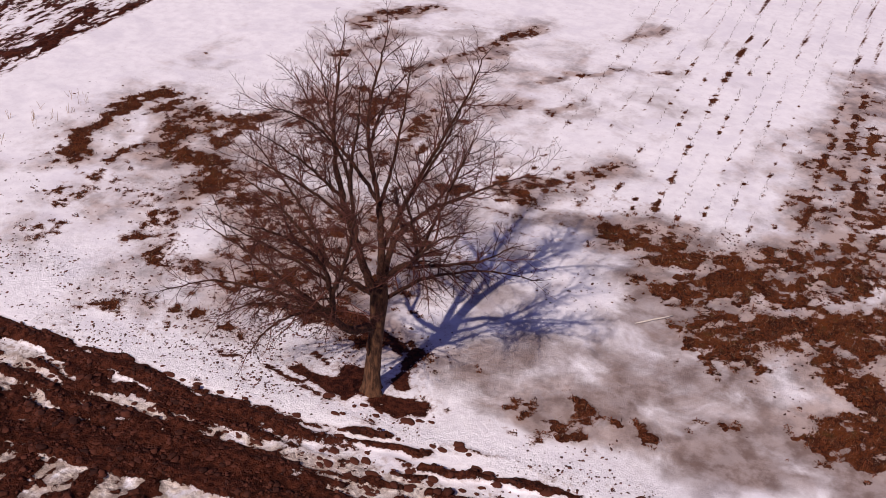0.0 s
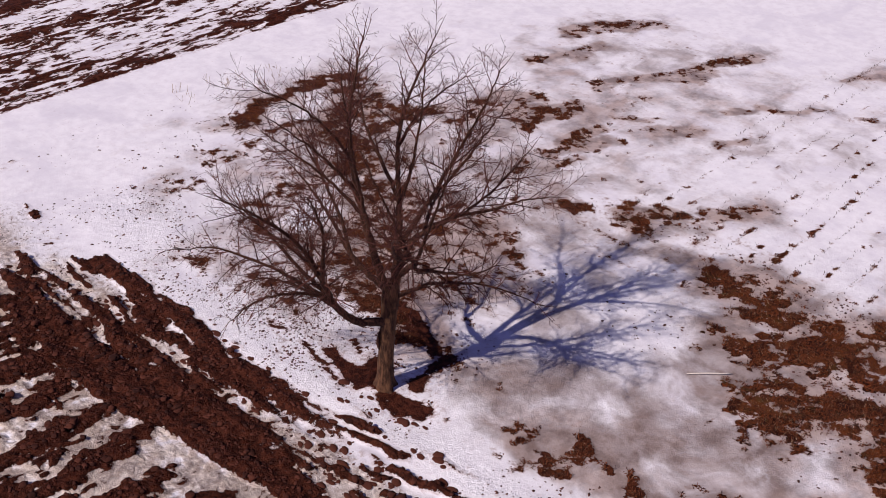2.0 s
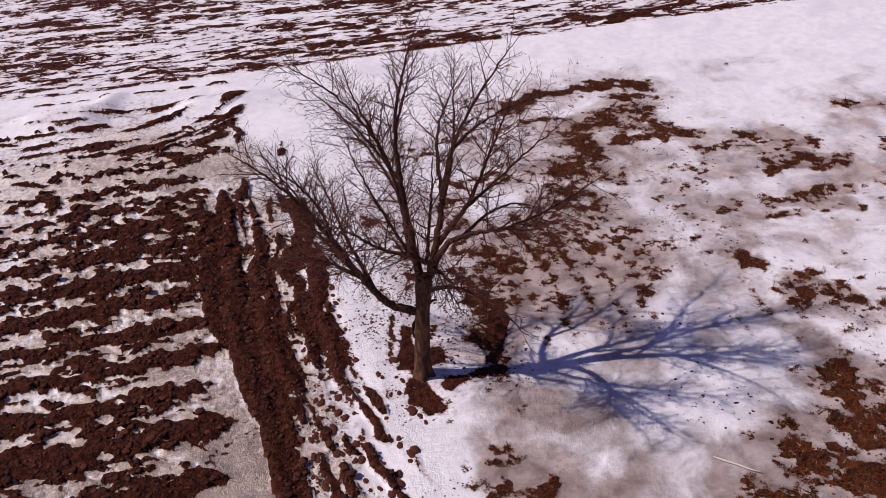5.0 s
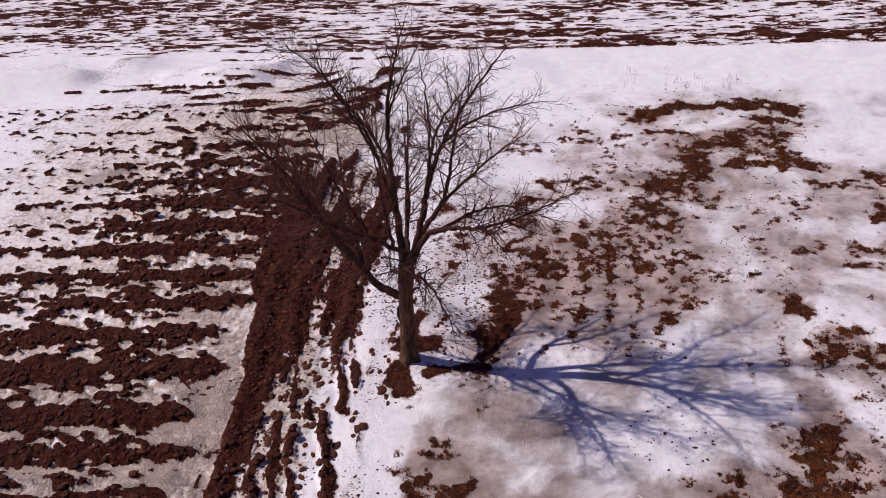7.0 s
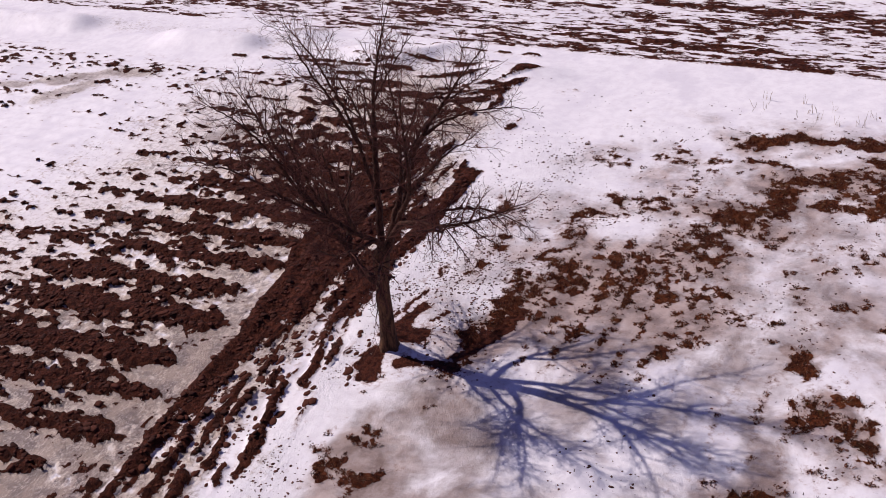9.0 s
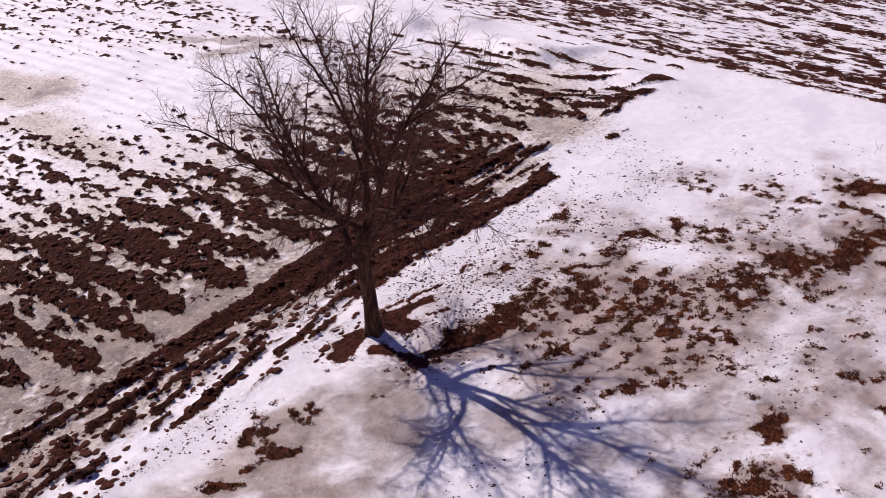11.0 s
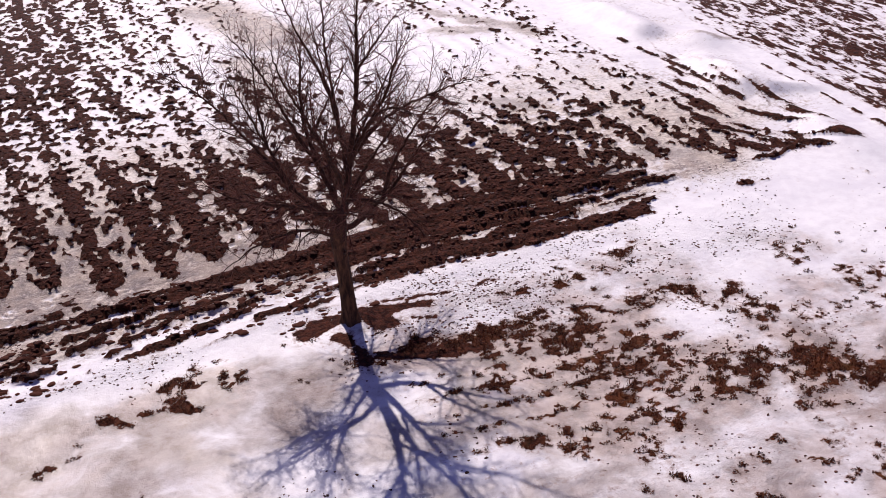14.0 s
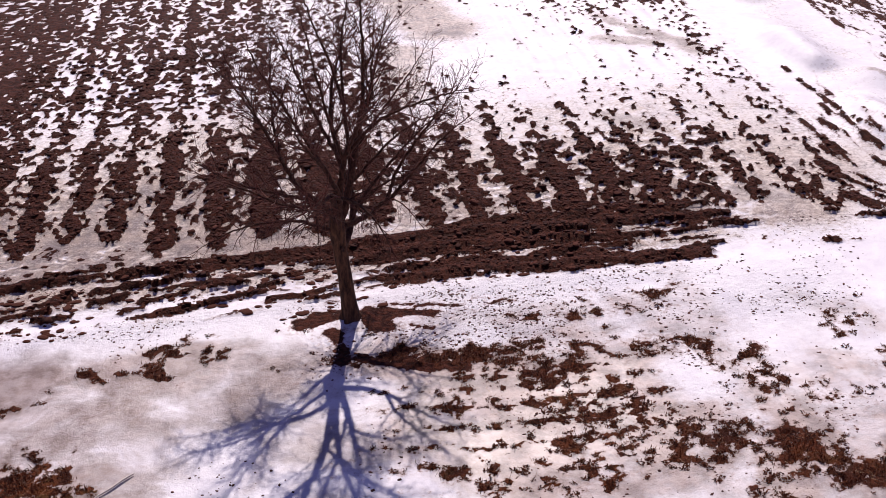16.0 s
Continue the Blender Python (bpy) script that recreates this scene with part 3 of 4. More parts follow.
    stain_and_shade = np.maximum(stain_and_shade, melted * (1.05 + 0.4 * (fractal(x, y, 1.2, 191) - 0.5)))
    stain_and_shade = np.maximum(stain_and_shade, 0.62 * np.exp(-((x + 25.9) / 2.4) ** 2 - ((y - 16.0) / 1.6) ** 2) + 0.5 * np.exp(-((x + 28.5) / 2.5) ** 2 - ((y - 12.5) / 2.5) ** 2))
    # tan streaks along the drift paint in the beige shade of its slopes
    stain_and_shade = np.maximum(stain_and_shade, 0.14 * np.exp(-((x + 32.4) / 1.3) ** 2) * (1 - step(y, 13.0, 16.0)) * (0.4 + 1.2 * lattice(x, y, 2.1, 193)))
    tongue = np.exp(-((x + 20.3 + 0.5 * (fractal(x, y, 1.0, 271) - 0.5)) / 0.75) ** 4 - ((y - 24.8 + 0.5 * (fractal(x, y, 1.0, 273) - 0.5)) / 1.1) ** 4)
    clean = tongue + np.exp(-((lean - 19.9) / 0.7) ** 4) * step(x, -22, -19) + np.exp(-((x + 8.9) / 1.3) ** 2 - ((y - 28.0) / 1.2) ** 2)
    dirty = dirty * (0.18 + 0.45 * (fractal(x, y, 0.9, 111, 4, 0.65) - 0.25))
    stain_and_shade = stain_and_shade * (1 + broken * (2.6 * (pits - 0.52)))
    soil = np.maximum.reduce([plough, head, side, corner, far, foot, dirty, broken * np.clip(0.5 + 3.4 * (pits - 0.71), 0, 0.8)])
    # stubble rows, barely through the snow
    rows = step(y + 1.2 * (big - 0.5), 31.0, 33.0) * step(x, -15.0, -13.5) * (1 - step(y, 70, 90))
    across = x + SKEW * (y - 35) - STUBBLE_AT
    line = np.exp(-(((wx - x) * 0.15 + (across + STUBBLE_STEP / 2) % STUBBLE_STEP - STUBBLE_STEP / 2) / np.where(np.round(across / STUBBLE_STEP) % 6 == 0, 0.15, 0.07)) ** 2)
    patchy = step(fractal(x, y, 2.6, 83), 0.35, 0.65)
    main = np.where(np.round(across / STUBBLE_STEP) % 6 == 0, 0.13, 0.0)
    stub = rows * line * (0.26 + 0.20 * patchy + main) * step(fractal(x, y, 0.32, 85, 2), 0.40, 0.60)
    grass = np.maximum(grass, 1.45 * stub)
    tufty = 0.5 * lattice(x, y, 0.30, 231) + 0.3 * lattice(x + 0.4 * y, y - 0.4 * x, 0.16, 233) + 0.2 * lattice(x, y, 0.10, 235)
    grass = np.clip(np.where(grass > 0.05, 0.5 + 1.25 * (grass - 0.68) + (1.5 + 0.7 * step(x, -13.0, -9.0)) * (tufty - 0.5), grass), 0, 1)
    grass = np.maximum(grass, drilled * np.clip(0.06 + 0.50 * drill + 1.5 * (tufty - 0.5) + 0.55 * (fractal(x, y, 1.7, 239, 3) - 0.5), 0, 0.85))
    grass = grass * (1 - 0.85 * tongue)
    bare = np.maximum(soil, grass)
    litter = np.where(grass > soil, 0.45 + 0.55 * step(x, -12.0, -8.0) * (1 - step(y, 33, 36)) * step(y, 23.0, 25.0) + 0.35 * step(lattice(x, y, 2.0, 41), 0.5, 0.8), 0.0)
    litter = np.clip(litter, 0, 1)
    slush = np.maximum(strokes(wx, wy, SLUSH, 1.0), np.maximum(strokes(wx, wy, SLUSH_EAST, 1.0), strokes(wx, wy, SLUSH_WEST + POND, 1.0)))
    slush = np.maximum(slush * 0.85, 0.28 * np.exp(-((x + 18.5) / 5.5) ** 4 - ((y - 31.0) / 5.0) ** 4))
    stain_and_shade = np.clip(np.maximum(stain_and_shade, 0.66 * slush) * (1 - 0.8 * np.clip(clean, 0, 1)), 0, 1)
    bright = np.exp(-((x + 8.9) / 1.3) ** 2 - ((y - 28.0) / 1.2) ** 2)
    slush = np.clip(slush * (1 - 0.9 * bright), 0, 1)
    meadow = step(lean, 18.6, 19.4) * step(x, -29, -26) * (1 - step(x, 1, 4)) * (1 - step(y, 33, 38))
    speck = np.clip(0.55 * np.exp(-((lean - 19.4) / 0.6) ** 2) * step(x, -21, -18) + meadow * (0.20 + 1.2 * (fractal(x, y, 3.0, 77) - 0.5) + 0.75 * np.exp(-((x + 16.0) / 6.5) ** 2 - ((y - 21.8) / 2.0) ** 2)) + 0.35 * side + 1.6 * np.clip(dirty, 0, 0.4), 0, 1)
    # relief
    flat = np.exp(-np.maximum(0, np.hypot(x + 14, y - 22) - 45) / 30)
    h = 0.10 * (fractal(x, y, 6.0, 91) - 0.5) + 0.05 * (fractal(x, y, 1.1, 95) - 0.5)
    drift = np.exp(-((x + 31.6 + 0.9 * (lattice(x, y, 6.0, 15) - 0.5)) / 1.0) ** 2) * (1 - step(y, 15.0, 20.0)) * (0.10 + 0.9 * step(lattice(x, y, 2.6, 17), 0.25, 0.8))
    h = h + 0.6 * drift
    h = h + 0.26 * np.exp(-(np.maximum(0, np.abs(x + 32.4) - 0.6) / 0.7) ** 2 - ((y - 12.0 - 0.25 * np.sin(x * 2)) / 0.55) ** 2)
    h = h + 0.35 * np.exp(-((x + 33.0) / 0.8) ** 2 - ((y - 5.0) / 1.2) ** 2)
    clump = np.maximum.reduce([plough, head, corner, 0.8 * far])
    h = h + (0.07 + 0.04 * step(y, 5.0, 10.0)) * step(clump, 0.36, 0.85) * (0.55 + 0.9 * lattice(qx, qy, 0.27, 241)) + 0.04 * field * (fine_row - 0.5)
    h = h + 0.05 * np.clip(head, 0, 1) * np.cos(lean * 2 * np.pi / 0.8)
    h = h + 0.03 * step(grass, 0.40, 0.65) * (lattice(x, y, 0.22, 243) - 0.2) + 0.02 * (1 - slush)
    rise = 0.10 * np.exp(-(((x + 11.97) ** 2 + (y - 20.63) ** 2) / 0.5))
    turned = np.maximum(1 - step(lean, 19.0, 19.8), beyond)
    return bare, litter, slush, speck, h * flat + rise, turned, stain_and_shade, beyond


def axis(lo, hi, fine, reach):
    inner = np.arange(lo, hi + fine / 2, fine)
    out, gap, end = [], fine, 0.0
    while end < reach:
        gap *= 1.28
        end += gap
        out.append(end)
    out = np.array(out)
    return np.concatenate([lo - out[::-1], inner, inner[-1] + out])


def build_ground():
    xs, ys = axis(-42.0, 4.0, 0.085, 1500), axis(-17.0, 46.0, 0.085, 1500)
    x, y = np.meshgrid(xs, ys)
    x, y = x.ravel(), y.ravel()
    bare, litter, slush, speck, h, turned, stain_and_shade, beyond = cover(x, y)
    nx, ny = len(xs), len(ys)
    a = (np.arange(ny - 1)[:, None] * nx + np.arange(nx - 1)[None, :]).ravel()
    quads = np.stack([a, a + 1, a + nx + 1, a + nx], 1)
    me = bpy.data.meshes.new("ground")
    me.vertices.add(len(x))
    me.vertices.foreach_set("co", np.stack([x, y, h], 1).astype(np.float32).ravel())
    me.loops.add(quads.size)
    me.loops.foreach_set("vertex_index", quads.astype(np.int32).ravel())
    me.polygons.add(len(quads))
    me.polygons.foreach_set("loop_start", np.arange(0, quads.size, 4, dtype=np.int32))
    me.polygons.foreach_set("use_smooth", np.ones(len(quads), dtype=bool))
    layer = me.attributes.new("cover", "FLOAT_COLOR", "POINT")
    layer.data.foreach_set("color", np.stack([bare, litter, slush, speck], 1).astype(np.float32).ravel())
    layer = me.attributes.new("turned", "FLOAT", "POINT")
    layer.data.foreach_set("value", turned.astype(np.float32))
    layer = me.attributes.new("stain_and_shade", "FLOAT", "POINT")
    layer.data.foreach_set("value", stain_and_shade.astype(np.float32))
    layer = me.attributes.new("beyond", "FLOAT", "POINT")
    layer.data.foreach_set("value", beyond.astype(np.float32))
    me.materials.append(SNOW_GROUND)
    me.update(calc_edges=True)
    me.validate()
    return tagged(new("ground", me), "snow-covered winter field with bare brown soil and dead grass", "ground", kind="structure")


ground = build_ground()


# ---- the bare tree ----
BASE = Vector((-11.97, 20.63, 0.02))
dice = random.Random(7)


def bend(points, per=8):
    """A smooth curve through the control points."""
    p = [Vector(q) for q in points]
    p = [p[0] * 2 - p[1], *p, p[-1] * 2 - p[-2]]
    out = []
    for i in range(1, len(p) - 2):
        for k in range(per):
            u = k / per
            out.append(0.5 * (2 * p[i] + (p[i + 1] - p[i - 1]) * u + (2 * p[i - 1] - 5 * p[i] + 4 * p[i + 1] - p[i + 2]) * u * u
                              + (3 * p[i] - p[i - 1] - 3 * p[i + 1] + p[i + 2]) * u ** 3))
    return out + [p[-2]]


def tube(store, pts, radii, sides):
    """Adds a tapered tube along pts to store, a pair of lists (vertices, faces)."""
    verts, faces = store
    first, n = len(verts), len(pts)
    side = (pts[1] - pts[0]).orthogonal().normalized()
    for i in range(n):
        way = (pts[min(i + 1, n - 1)] - pts[max(i - 1, 0)]).normalized()
        side = (side - way * side.dot(way)).normalized()
        other = way.cross(side)
        for k in range(sides):
            a = 2 * math.pi * k / sides
            verts.append(pts[i] + (side * math.cos(a) + other * math.sin(a)) * radii[i])
    for i in range(n - 1):
        for k in range(sides):
            a, b = first + i * sides + k, first + i * sides + (k + 1) % sides
            faces.append((a, b, b + sides, a + sides))
    faces.append(tuple(first + (n - 1) * sides + k for k in range(sides)))


def shoot(start, way, length, steps, lift, wander):
    """A branch that grows from start, wavers and bends upwards by lift."""
    pts, p, d = [start], start.copy(), way.normalized()
    for i in range(steps):
        d = (d + Vector((dice.gauss(0, wander), dice.gauss(0, wander), dice.gauss(0, wander) + lift))).normalized()
        p = p + d * (length / steps)
        pts.append(p.copy())
    return pts


def sideways(way, angle, turn):
    a = way.orthogonal().normalized()
    b = way.cross(a).normalized()
    return (way * math.cos(angle) + (a * math.cos(turn) + b * math.sin(turn)) * math.sin(angle)).normalized()


def grow(store, pts, r0, r1, level, begin, reach):
    """Side shoots along a branch, each with its own shoots down to the twigs."""
    gap = (0.165, 0.115, 0.10)[level]
    turn = dice.uniform(0, 6.28)
    run = [0.0]
    for a, b in zip(pts, pts[1:]):
        run.append(run[-1] + (b - a).length)
    s = run[-1] * begin + dice.uniform(0, gap)
    while s < run[-1]:
        i = min(max(j for j in range(len(run)) if run[j] <= s), len(pts) - 2)
        u = (s - run[i]) / max(run[i + 1] - run[i], 1e-6)
        here, way = pts[i].lerp(pts[i + 1], u), (pts[i + 1] - pts[i]).normalized()
        k = s / run[-1]
        turn += 2.4 + dice.uniform(-0.5, 0.5)
        if level == 0 and here.z > 3.4 and math.hypot(here.x, here.y - 0.4) < 1.15 and here.z < 6.8 and dice.random() < 0.6:
            s += gap   # few shoots in the shaded heart of the crown
            continue
        d = sideways(way, radians(dice.uniform(30, 66)), turn)
        size = reach * (1.08 - 0.48 * k) * (min(1.0, 0.5 + 1.5 * k) if level == 0 else 1.0) * dice.uniform(0.5, 1.08)
        low = here.z < 4.6 and level < 2
        if level == 0:
            if d.z < -0.35 and not low:
                d.z *= 0.3
            lift = dice.uniform(-0.20, -0.02) if low and dice.random() < 0.65 else dice.uniform(0.0, 0.10)
        else:
            lift = dice.uniform(-0.20, 0.0) if low and dice.random() < 0.65 else dice.uniform(-0.02, 0.09)
        r = min((r0 + (r1 - r0) * k) * 0.62, (0.021, 0.0086, 0.0048)[level])
        end = (0.0054, 0.0036, 0.0025)[level]
        steps = (7, 5, 3)[level]
        sub = shoot(here, d, size, steps, lift, (0.085, 0.085, 0.07)[level])
        tube(store, sub, [r + (end - r) * (j / steps) for j in range(steps + 1)], (5, 4, 3)[level])
        if level < 2:
            grow(store, sub, r, end, level + 1, 0.14, size * (0.58, 0.62)[level])
        s += gap * dice.uniform(0.6, 1.4)


def add_limb(tree, control, r0, r1, begin=0.18, reach=1.75):
    control = [(x + 0.10 * min(1.0, max(0.0, (6.5 - z) / 3.5)), y, z) for x, y, z in control]   # the trunk leans a little
    pts = bend(control)
    pts = [p + Vector((dice.gauss(0, 0.012), dice.gauss(0, 0.012), dice.gauss(0, 0.012))) if 0 < i else p for i, p in enumerate(pts)]
    n = len(pts) - 1
    store = ([], [])
    tube(store, pts, [1.15 * (r1 + (r0 - r1) * (1 - i / n) ** 1.1) for i in range(n + 1)], 9)
    limb = mesh_object("limb", *store, LIMB_BARK, tree)
    twigs = ([], [])
    grow(twigs, pts, r0, r1, 0, begin, reach)
    tip = shoot(pts[-1], pts[-1] - pts[-2], 0.5, 4, 0.05, 0.06)
    tube(twigs, tip, [r1, r1 * 0.8, r1 * 0.6, r1 * 0.45, 0.003], 4)
    tagged(mesh_object("twig_spray", *twigs, TWIG_BARK, limb), kind="stuff", label="fine leafless brown twigs")
    return limb


def build_tree():
    tree = tagged(new("tree"), "tall bare deciduous tree with spreading leafless crown, casting a long shadow", "tree")
    tree.location = BASE
    # trunk with a flared, ridged foot
    spine = bend([(0.05, 0.06, -0.25), (0.05, 0.07, 0.35), (0.10, 0.11, 1.2), (0.16, 0.16, 2.1), (0.19, 0.22, 2.75), (0.18, 0.27, 3.25)], 7)
    verts, faces, sides = [], [], 26
    for i, p in enumerate(spine):
        z = max(p.z, 0.0)
        r = 0.215 - 0.014 * z + 0.115 * math.exp(-z / 0.22) + 0.05 * math.exp(-((z - 2.9) / 0.45) ** 2)
        for k in range(sides):
            a = 2 * math.pi * k / sides
            root = 1 + (0.16 * math.cos(5 * a + 0.7) + 0.09 * math.cos(3 * a + 2)) * math.exp(-z / 0.30)
            knob = 1 + 0.10 * noise.noise(Vector((math.cos(a) * 1.6, math.sin(a) * 1.6, z * 1.3 + 4)))
            verts.append(p + Vector((math.cos(a), math.sin(a), 0)) * r * root * knob)
    for i in range(len(spine) - 1):
        for k in range(sides):
            a, b = i * sides + k, i * sides + (k + 1) % sides
            faces.append((a, b, b + sides, a + sides))
    faces.append(tuple((len(spine) - 1) * sides + k for k in range(sides)))
    mesh_object("trunk", verts, faces, TRUNK_BARK, tree)
    # a torn flap of bark and a broken stub low on the trunk
    flap = ([], [])
    tube(flap, [Vector(q) for q in ((0.06, -0.02, 1.90), (0.06, -0.08, 1.75), (0.06, -0.12, 1.52), (0.06, -0.09, 1.30))], [0.012, 0.045, 0.05, 0.012], 6)
    mesh_object("bark_flap", *flap, LIMB_BARK, tree)
    stub = ([], [])
    tube(stub, [Vector(q) for q in ((0.08, 0.28, 2.25), (0.12, 0.42, 2.42), (0.14, 0.55, 2.45))], [0.05, 0.04, 0.03], 8)
    mesh_object("broken_stub", *stub, LIMB_BARK, tree)
    # the low limb, rising away to one side, and its fork
    add_limb(tree, [(0.06, 0.10, 2.15), (-0.20, -0.65, 2.40), (-0.35, -1.15, 3.05), (0.02, -1.75, 4.25), (0.12, -2.40, 5.50), (-0.15, -3.20, 6.40), (-0.45, -3.95, 7.00)], 0.105, 0.012, 0.22)
    add_limb(tree, [(0.00, -1.70, 4.15), (0.45, -1.95, 5.00), (0.85, -2.20, 6.00), (1.30, -2.70, 7.00), (1.75, -3.15, 7.60)], 0.055, 0.010, 0.1, 1.6)
    add_limb(tree, [(-0.30, -0.95, 2.75), (-1.10, -1.35, 3.60), (-2.05, -1.70, 4.50), (-3.00, -2.00, 5.20)], 0.060, 0.010, 0.1, 1.7)
    # twin stems in the middle of the crown
    add_limb(tree, [(0.06, 0.20, 2.90), (-0.22, 0.12, 3.70), (-0.50, 0.00, 5.00), (-0.70, -0.06, 6.10), (-0.82, 0.00, 7.30), (-0.85, 0.30, 8.50), (-0.85, 0.60, 9.40)], 0.105, 0.010, 0.26, 1.4)
    add_limb(tree, [(-0.36, 0.06, 4.20), (-0.30, -0.14, 5.40), (-0.24, -0.42, 6.60), (-0.32, -0.95, 7.60), (-0.55, -1.70, 8.40), (-0.80, -2.40, 8.90)], 0.050, 0.010, 0.12)
    add_limb(tree, [(-0.28, -0.26, 6.00), (0.05, -0.65, 7.20), (0.45, -1.05, 8.30), (0.65, -1.30, 9.20)], 0.042, 0.009, 0.1, 1.5)
    # stem that leans over towards the shadow, with the two limbs that leave it
    add_limb(tree, [(0.10, 0.30, 2.95), (0.00, 0.55, 3.70), (-0.12, 0.78, 4.60), (-0.30, 0.98, 5.40), (-0.70, 1.35, 6.30), (-0.95, 1.85, 7.10), (-1.00, 2.50, 8.00), (-1.05, 3.00, 8.60)], 0.100, 0.010, 0.26, 1.45)
    add_limb(tree, [(-0.04, 0.72, 4.05), (0.30, 1.35, 5.10), (0.72, 1.65, 6.05), (1.15, 1.85, 7.00), (1.60, 2.10, 8.10), (1.80, 2.30, 8.80)], 0.062, 0.009, 0.2, 1.6)
    add_limb(tree, [(0.08, 0.40, 3.20), (0.14, 0.85, 4.05), (0.28, 1.55, 4.38), (0.48, 2.30, 4.50), (0.65, 3.40, 4.95), (0.65, 4.60, 5.60)], 0.085, 0.010, 0.26, 1.7)
    add_limb(tree, [(0.46, 2.20, 4.50), (1.20, 2.70, 4.80), (2.00, 2.85, 5.30), (3.00, 2.90, 5.80)], 0.045, 0.009, 0.1, 1.5)
    add_limb(tree, [(-0.20, 0.90, 5.00), (0.10, 1.10, 6.20), (0.35, 1.20, 7.60), (0.55, 1.15, 9.00)], 0.045, 0.009, 0.1, 1.35)
    # limb over the headland
    add_limb(tree, [(0.08, 0.42, 3.30), (0.55, 0.42, 3.80), (1.08, 0.22, 4.25), (1.42, -0.25, 4.75), (1.78, -0.90, 5.20), (2.30, -1.45, 5.90), (2.95, -1.95, 6.60), (3.55, -2.35, 7.05)], 0.075, 0.010, 0.22, 1.75)
    add_limb(tree, [(1.10, 0.20, 4.27), (1.60, 0.20, 5.40), (2.10, 0.25, 6.60), (2.50, 0.25, 7.70)], 0.045, 0.009, 0.1, 1.55)
    add_limb(tree, [(0.62, 0.42, 3.85), (1.75, 0.50, 4.20), (2.70, 0.55, 4.60), (3.50, 0.60, 5.20)], 0.045, 0.009, 0.15, 1.55)
    # limb away from the headland
    add_limb(tree, [(0.04, 0.28, 2.90), (-0.65, 0.18, 3.15), (-1.25, 0.10, 3.55), (-1.75, 0.12, 4.05), (-2.25, 0.05, 4.60), (-2.75, -0.05, 5.10), (-3.45, -0.20, 5.60)], 0.075, 0.010, 0.26, 1.6)
    add_limb(tree, [(-1.25, 0.10, 3.55), (-1.58, 0.12, 4.45), (-2.20, 0.12, 5.35), (-2.75, 0.10, 6.00), (-3.20, 0.05, 6.60)], 0.048, 0.009, 0.15, 1.4)
    add_limb(tree, [(-0.25, 0.90, 5.20), (-1.00, 1.00, 6.00), (-1.80, 1.25, 6.50), (-2.60, 1.75, 6.90), (-3.20, 2.20, 7.20)], 0.048, 0.009, 0.1, 1.5)
    add_limb(tree, [(-0.68, 1.33, 6.25), (-0.80, 2.10, 6.80), (-0.90, 3.00, 7.10), (-0.92, 3.90, 7.25)], 0.040, 0.008, 0.1, 1.3)
    # limbs that fill the round of the crown
    add_limb(tree, [(-0.62, -0.04, 5.60), (-0.95, -0.55, 6.40), (-1.25, -1.20, 7.20), (-1.50, -1.90, 7.90)], 0.040, 0.008, 0.1, 1.4)
    add_limb(tree, [(-0.50, 0.00, 5.00), (-1.10, -0.35, 5.70), (-1.80, -0.85, 6.40), (-2.40, -1.40, 7.00)], 0.042, 0.008, 0.1, 1.5)
    add_limb(tree, [(0.10, -1.90, 4.60), (-0.50, -2.40, 5.30), (-1.10, -2.90, 5.90), (-1.60, -3.30, 6.40)], 0.038, 0.008, 0.1, 1.4)
    add_limb(tree, [(0.30, 1.35, 5.10), (0.70, 2.10, 6.00), (0.90, 2.90, 6.80), (0.90, 3.60, 7.30)], 0.040, 0.008, 0.1, 1.4)
    add_limb(tree, [(1.42, -0.25, 4.75), (1.60, -0.75, 5.90), (1.55, -1.20, 7.00), (1.45, -1.50, 7.90)], 0.038, 0.008, 0.1, 1.4)
    add_limb(tree, [(-0.80, -0.02, 7.00), (-1.20, 0.35, 7.80), (-1.60, 0.75, 8.50)], 0.032, 0.008, 0.1, 1.3)
    add_limb(tree, [(-0.20, -1.30, 3.30), (-1.30, -2.20, 4.10), (-2.30, -2.95, 4.50), (-3.20, -3.60, 4.35)], 0.045, 0.008, 0.12, 1.4)
    # low limbs that reach out and hang
    add_limb(tree, [(0.10, 0.25, 2.80), (1.10, 0.80, 3.45), (2.30, 1.40, 3.70), (3.50, 2.00, 3.45)], 0.050, 0.008, 0.12, 1.2)
    add_limb(tree, [(-0.28, -0.90, 2.70), (-1.10, -1.45, 3.25), (-2.10, -1.90, 3.30), (-3.00, -2.20, 2.80)], 0.045, 0.008, 0.12, 1.2)
    add_limb(tree, [(-0.20, -1.30, 3.30), (-0.45, -2.10, 3.75), (-0.80, -3.00, 3.80), (-1.00, -3.80, 3.40)], 0.045, 0.008, 0.12, 1.2)
    add_limb(tree, [(0.20, 1.30, 4.30), (-0.35, 2.10, 4.50), (-0.90, 3.00, 4.35), (-1.30, 3.80, 3.80)], 0.045, 0.008, 0.12, 1.2)
    return tree


tree = build_tree()


# ---- what lies on the ground ----
def heights(points):
    p = np.array(points)
    b, l, s, k, h, d, w, e = cover(p[:, 0], p[:, 1])
    return b, l, h


def scatter(n, box, seed):
    r = np.random.RandomState(seed)
    return np.stack([r.uniform(box[0], box[1], n), r.uniform(box[2], box[3], n)], 1), r


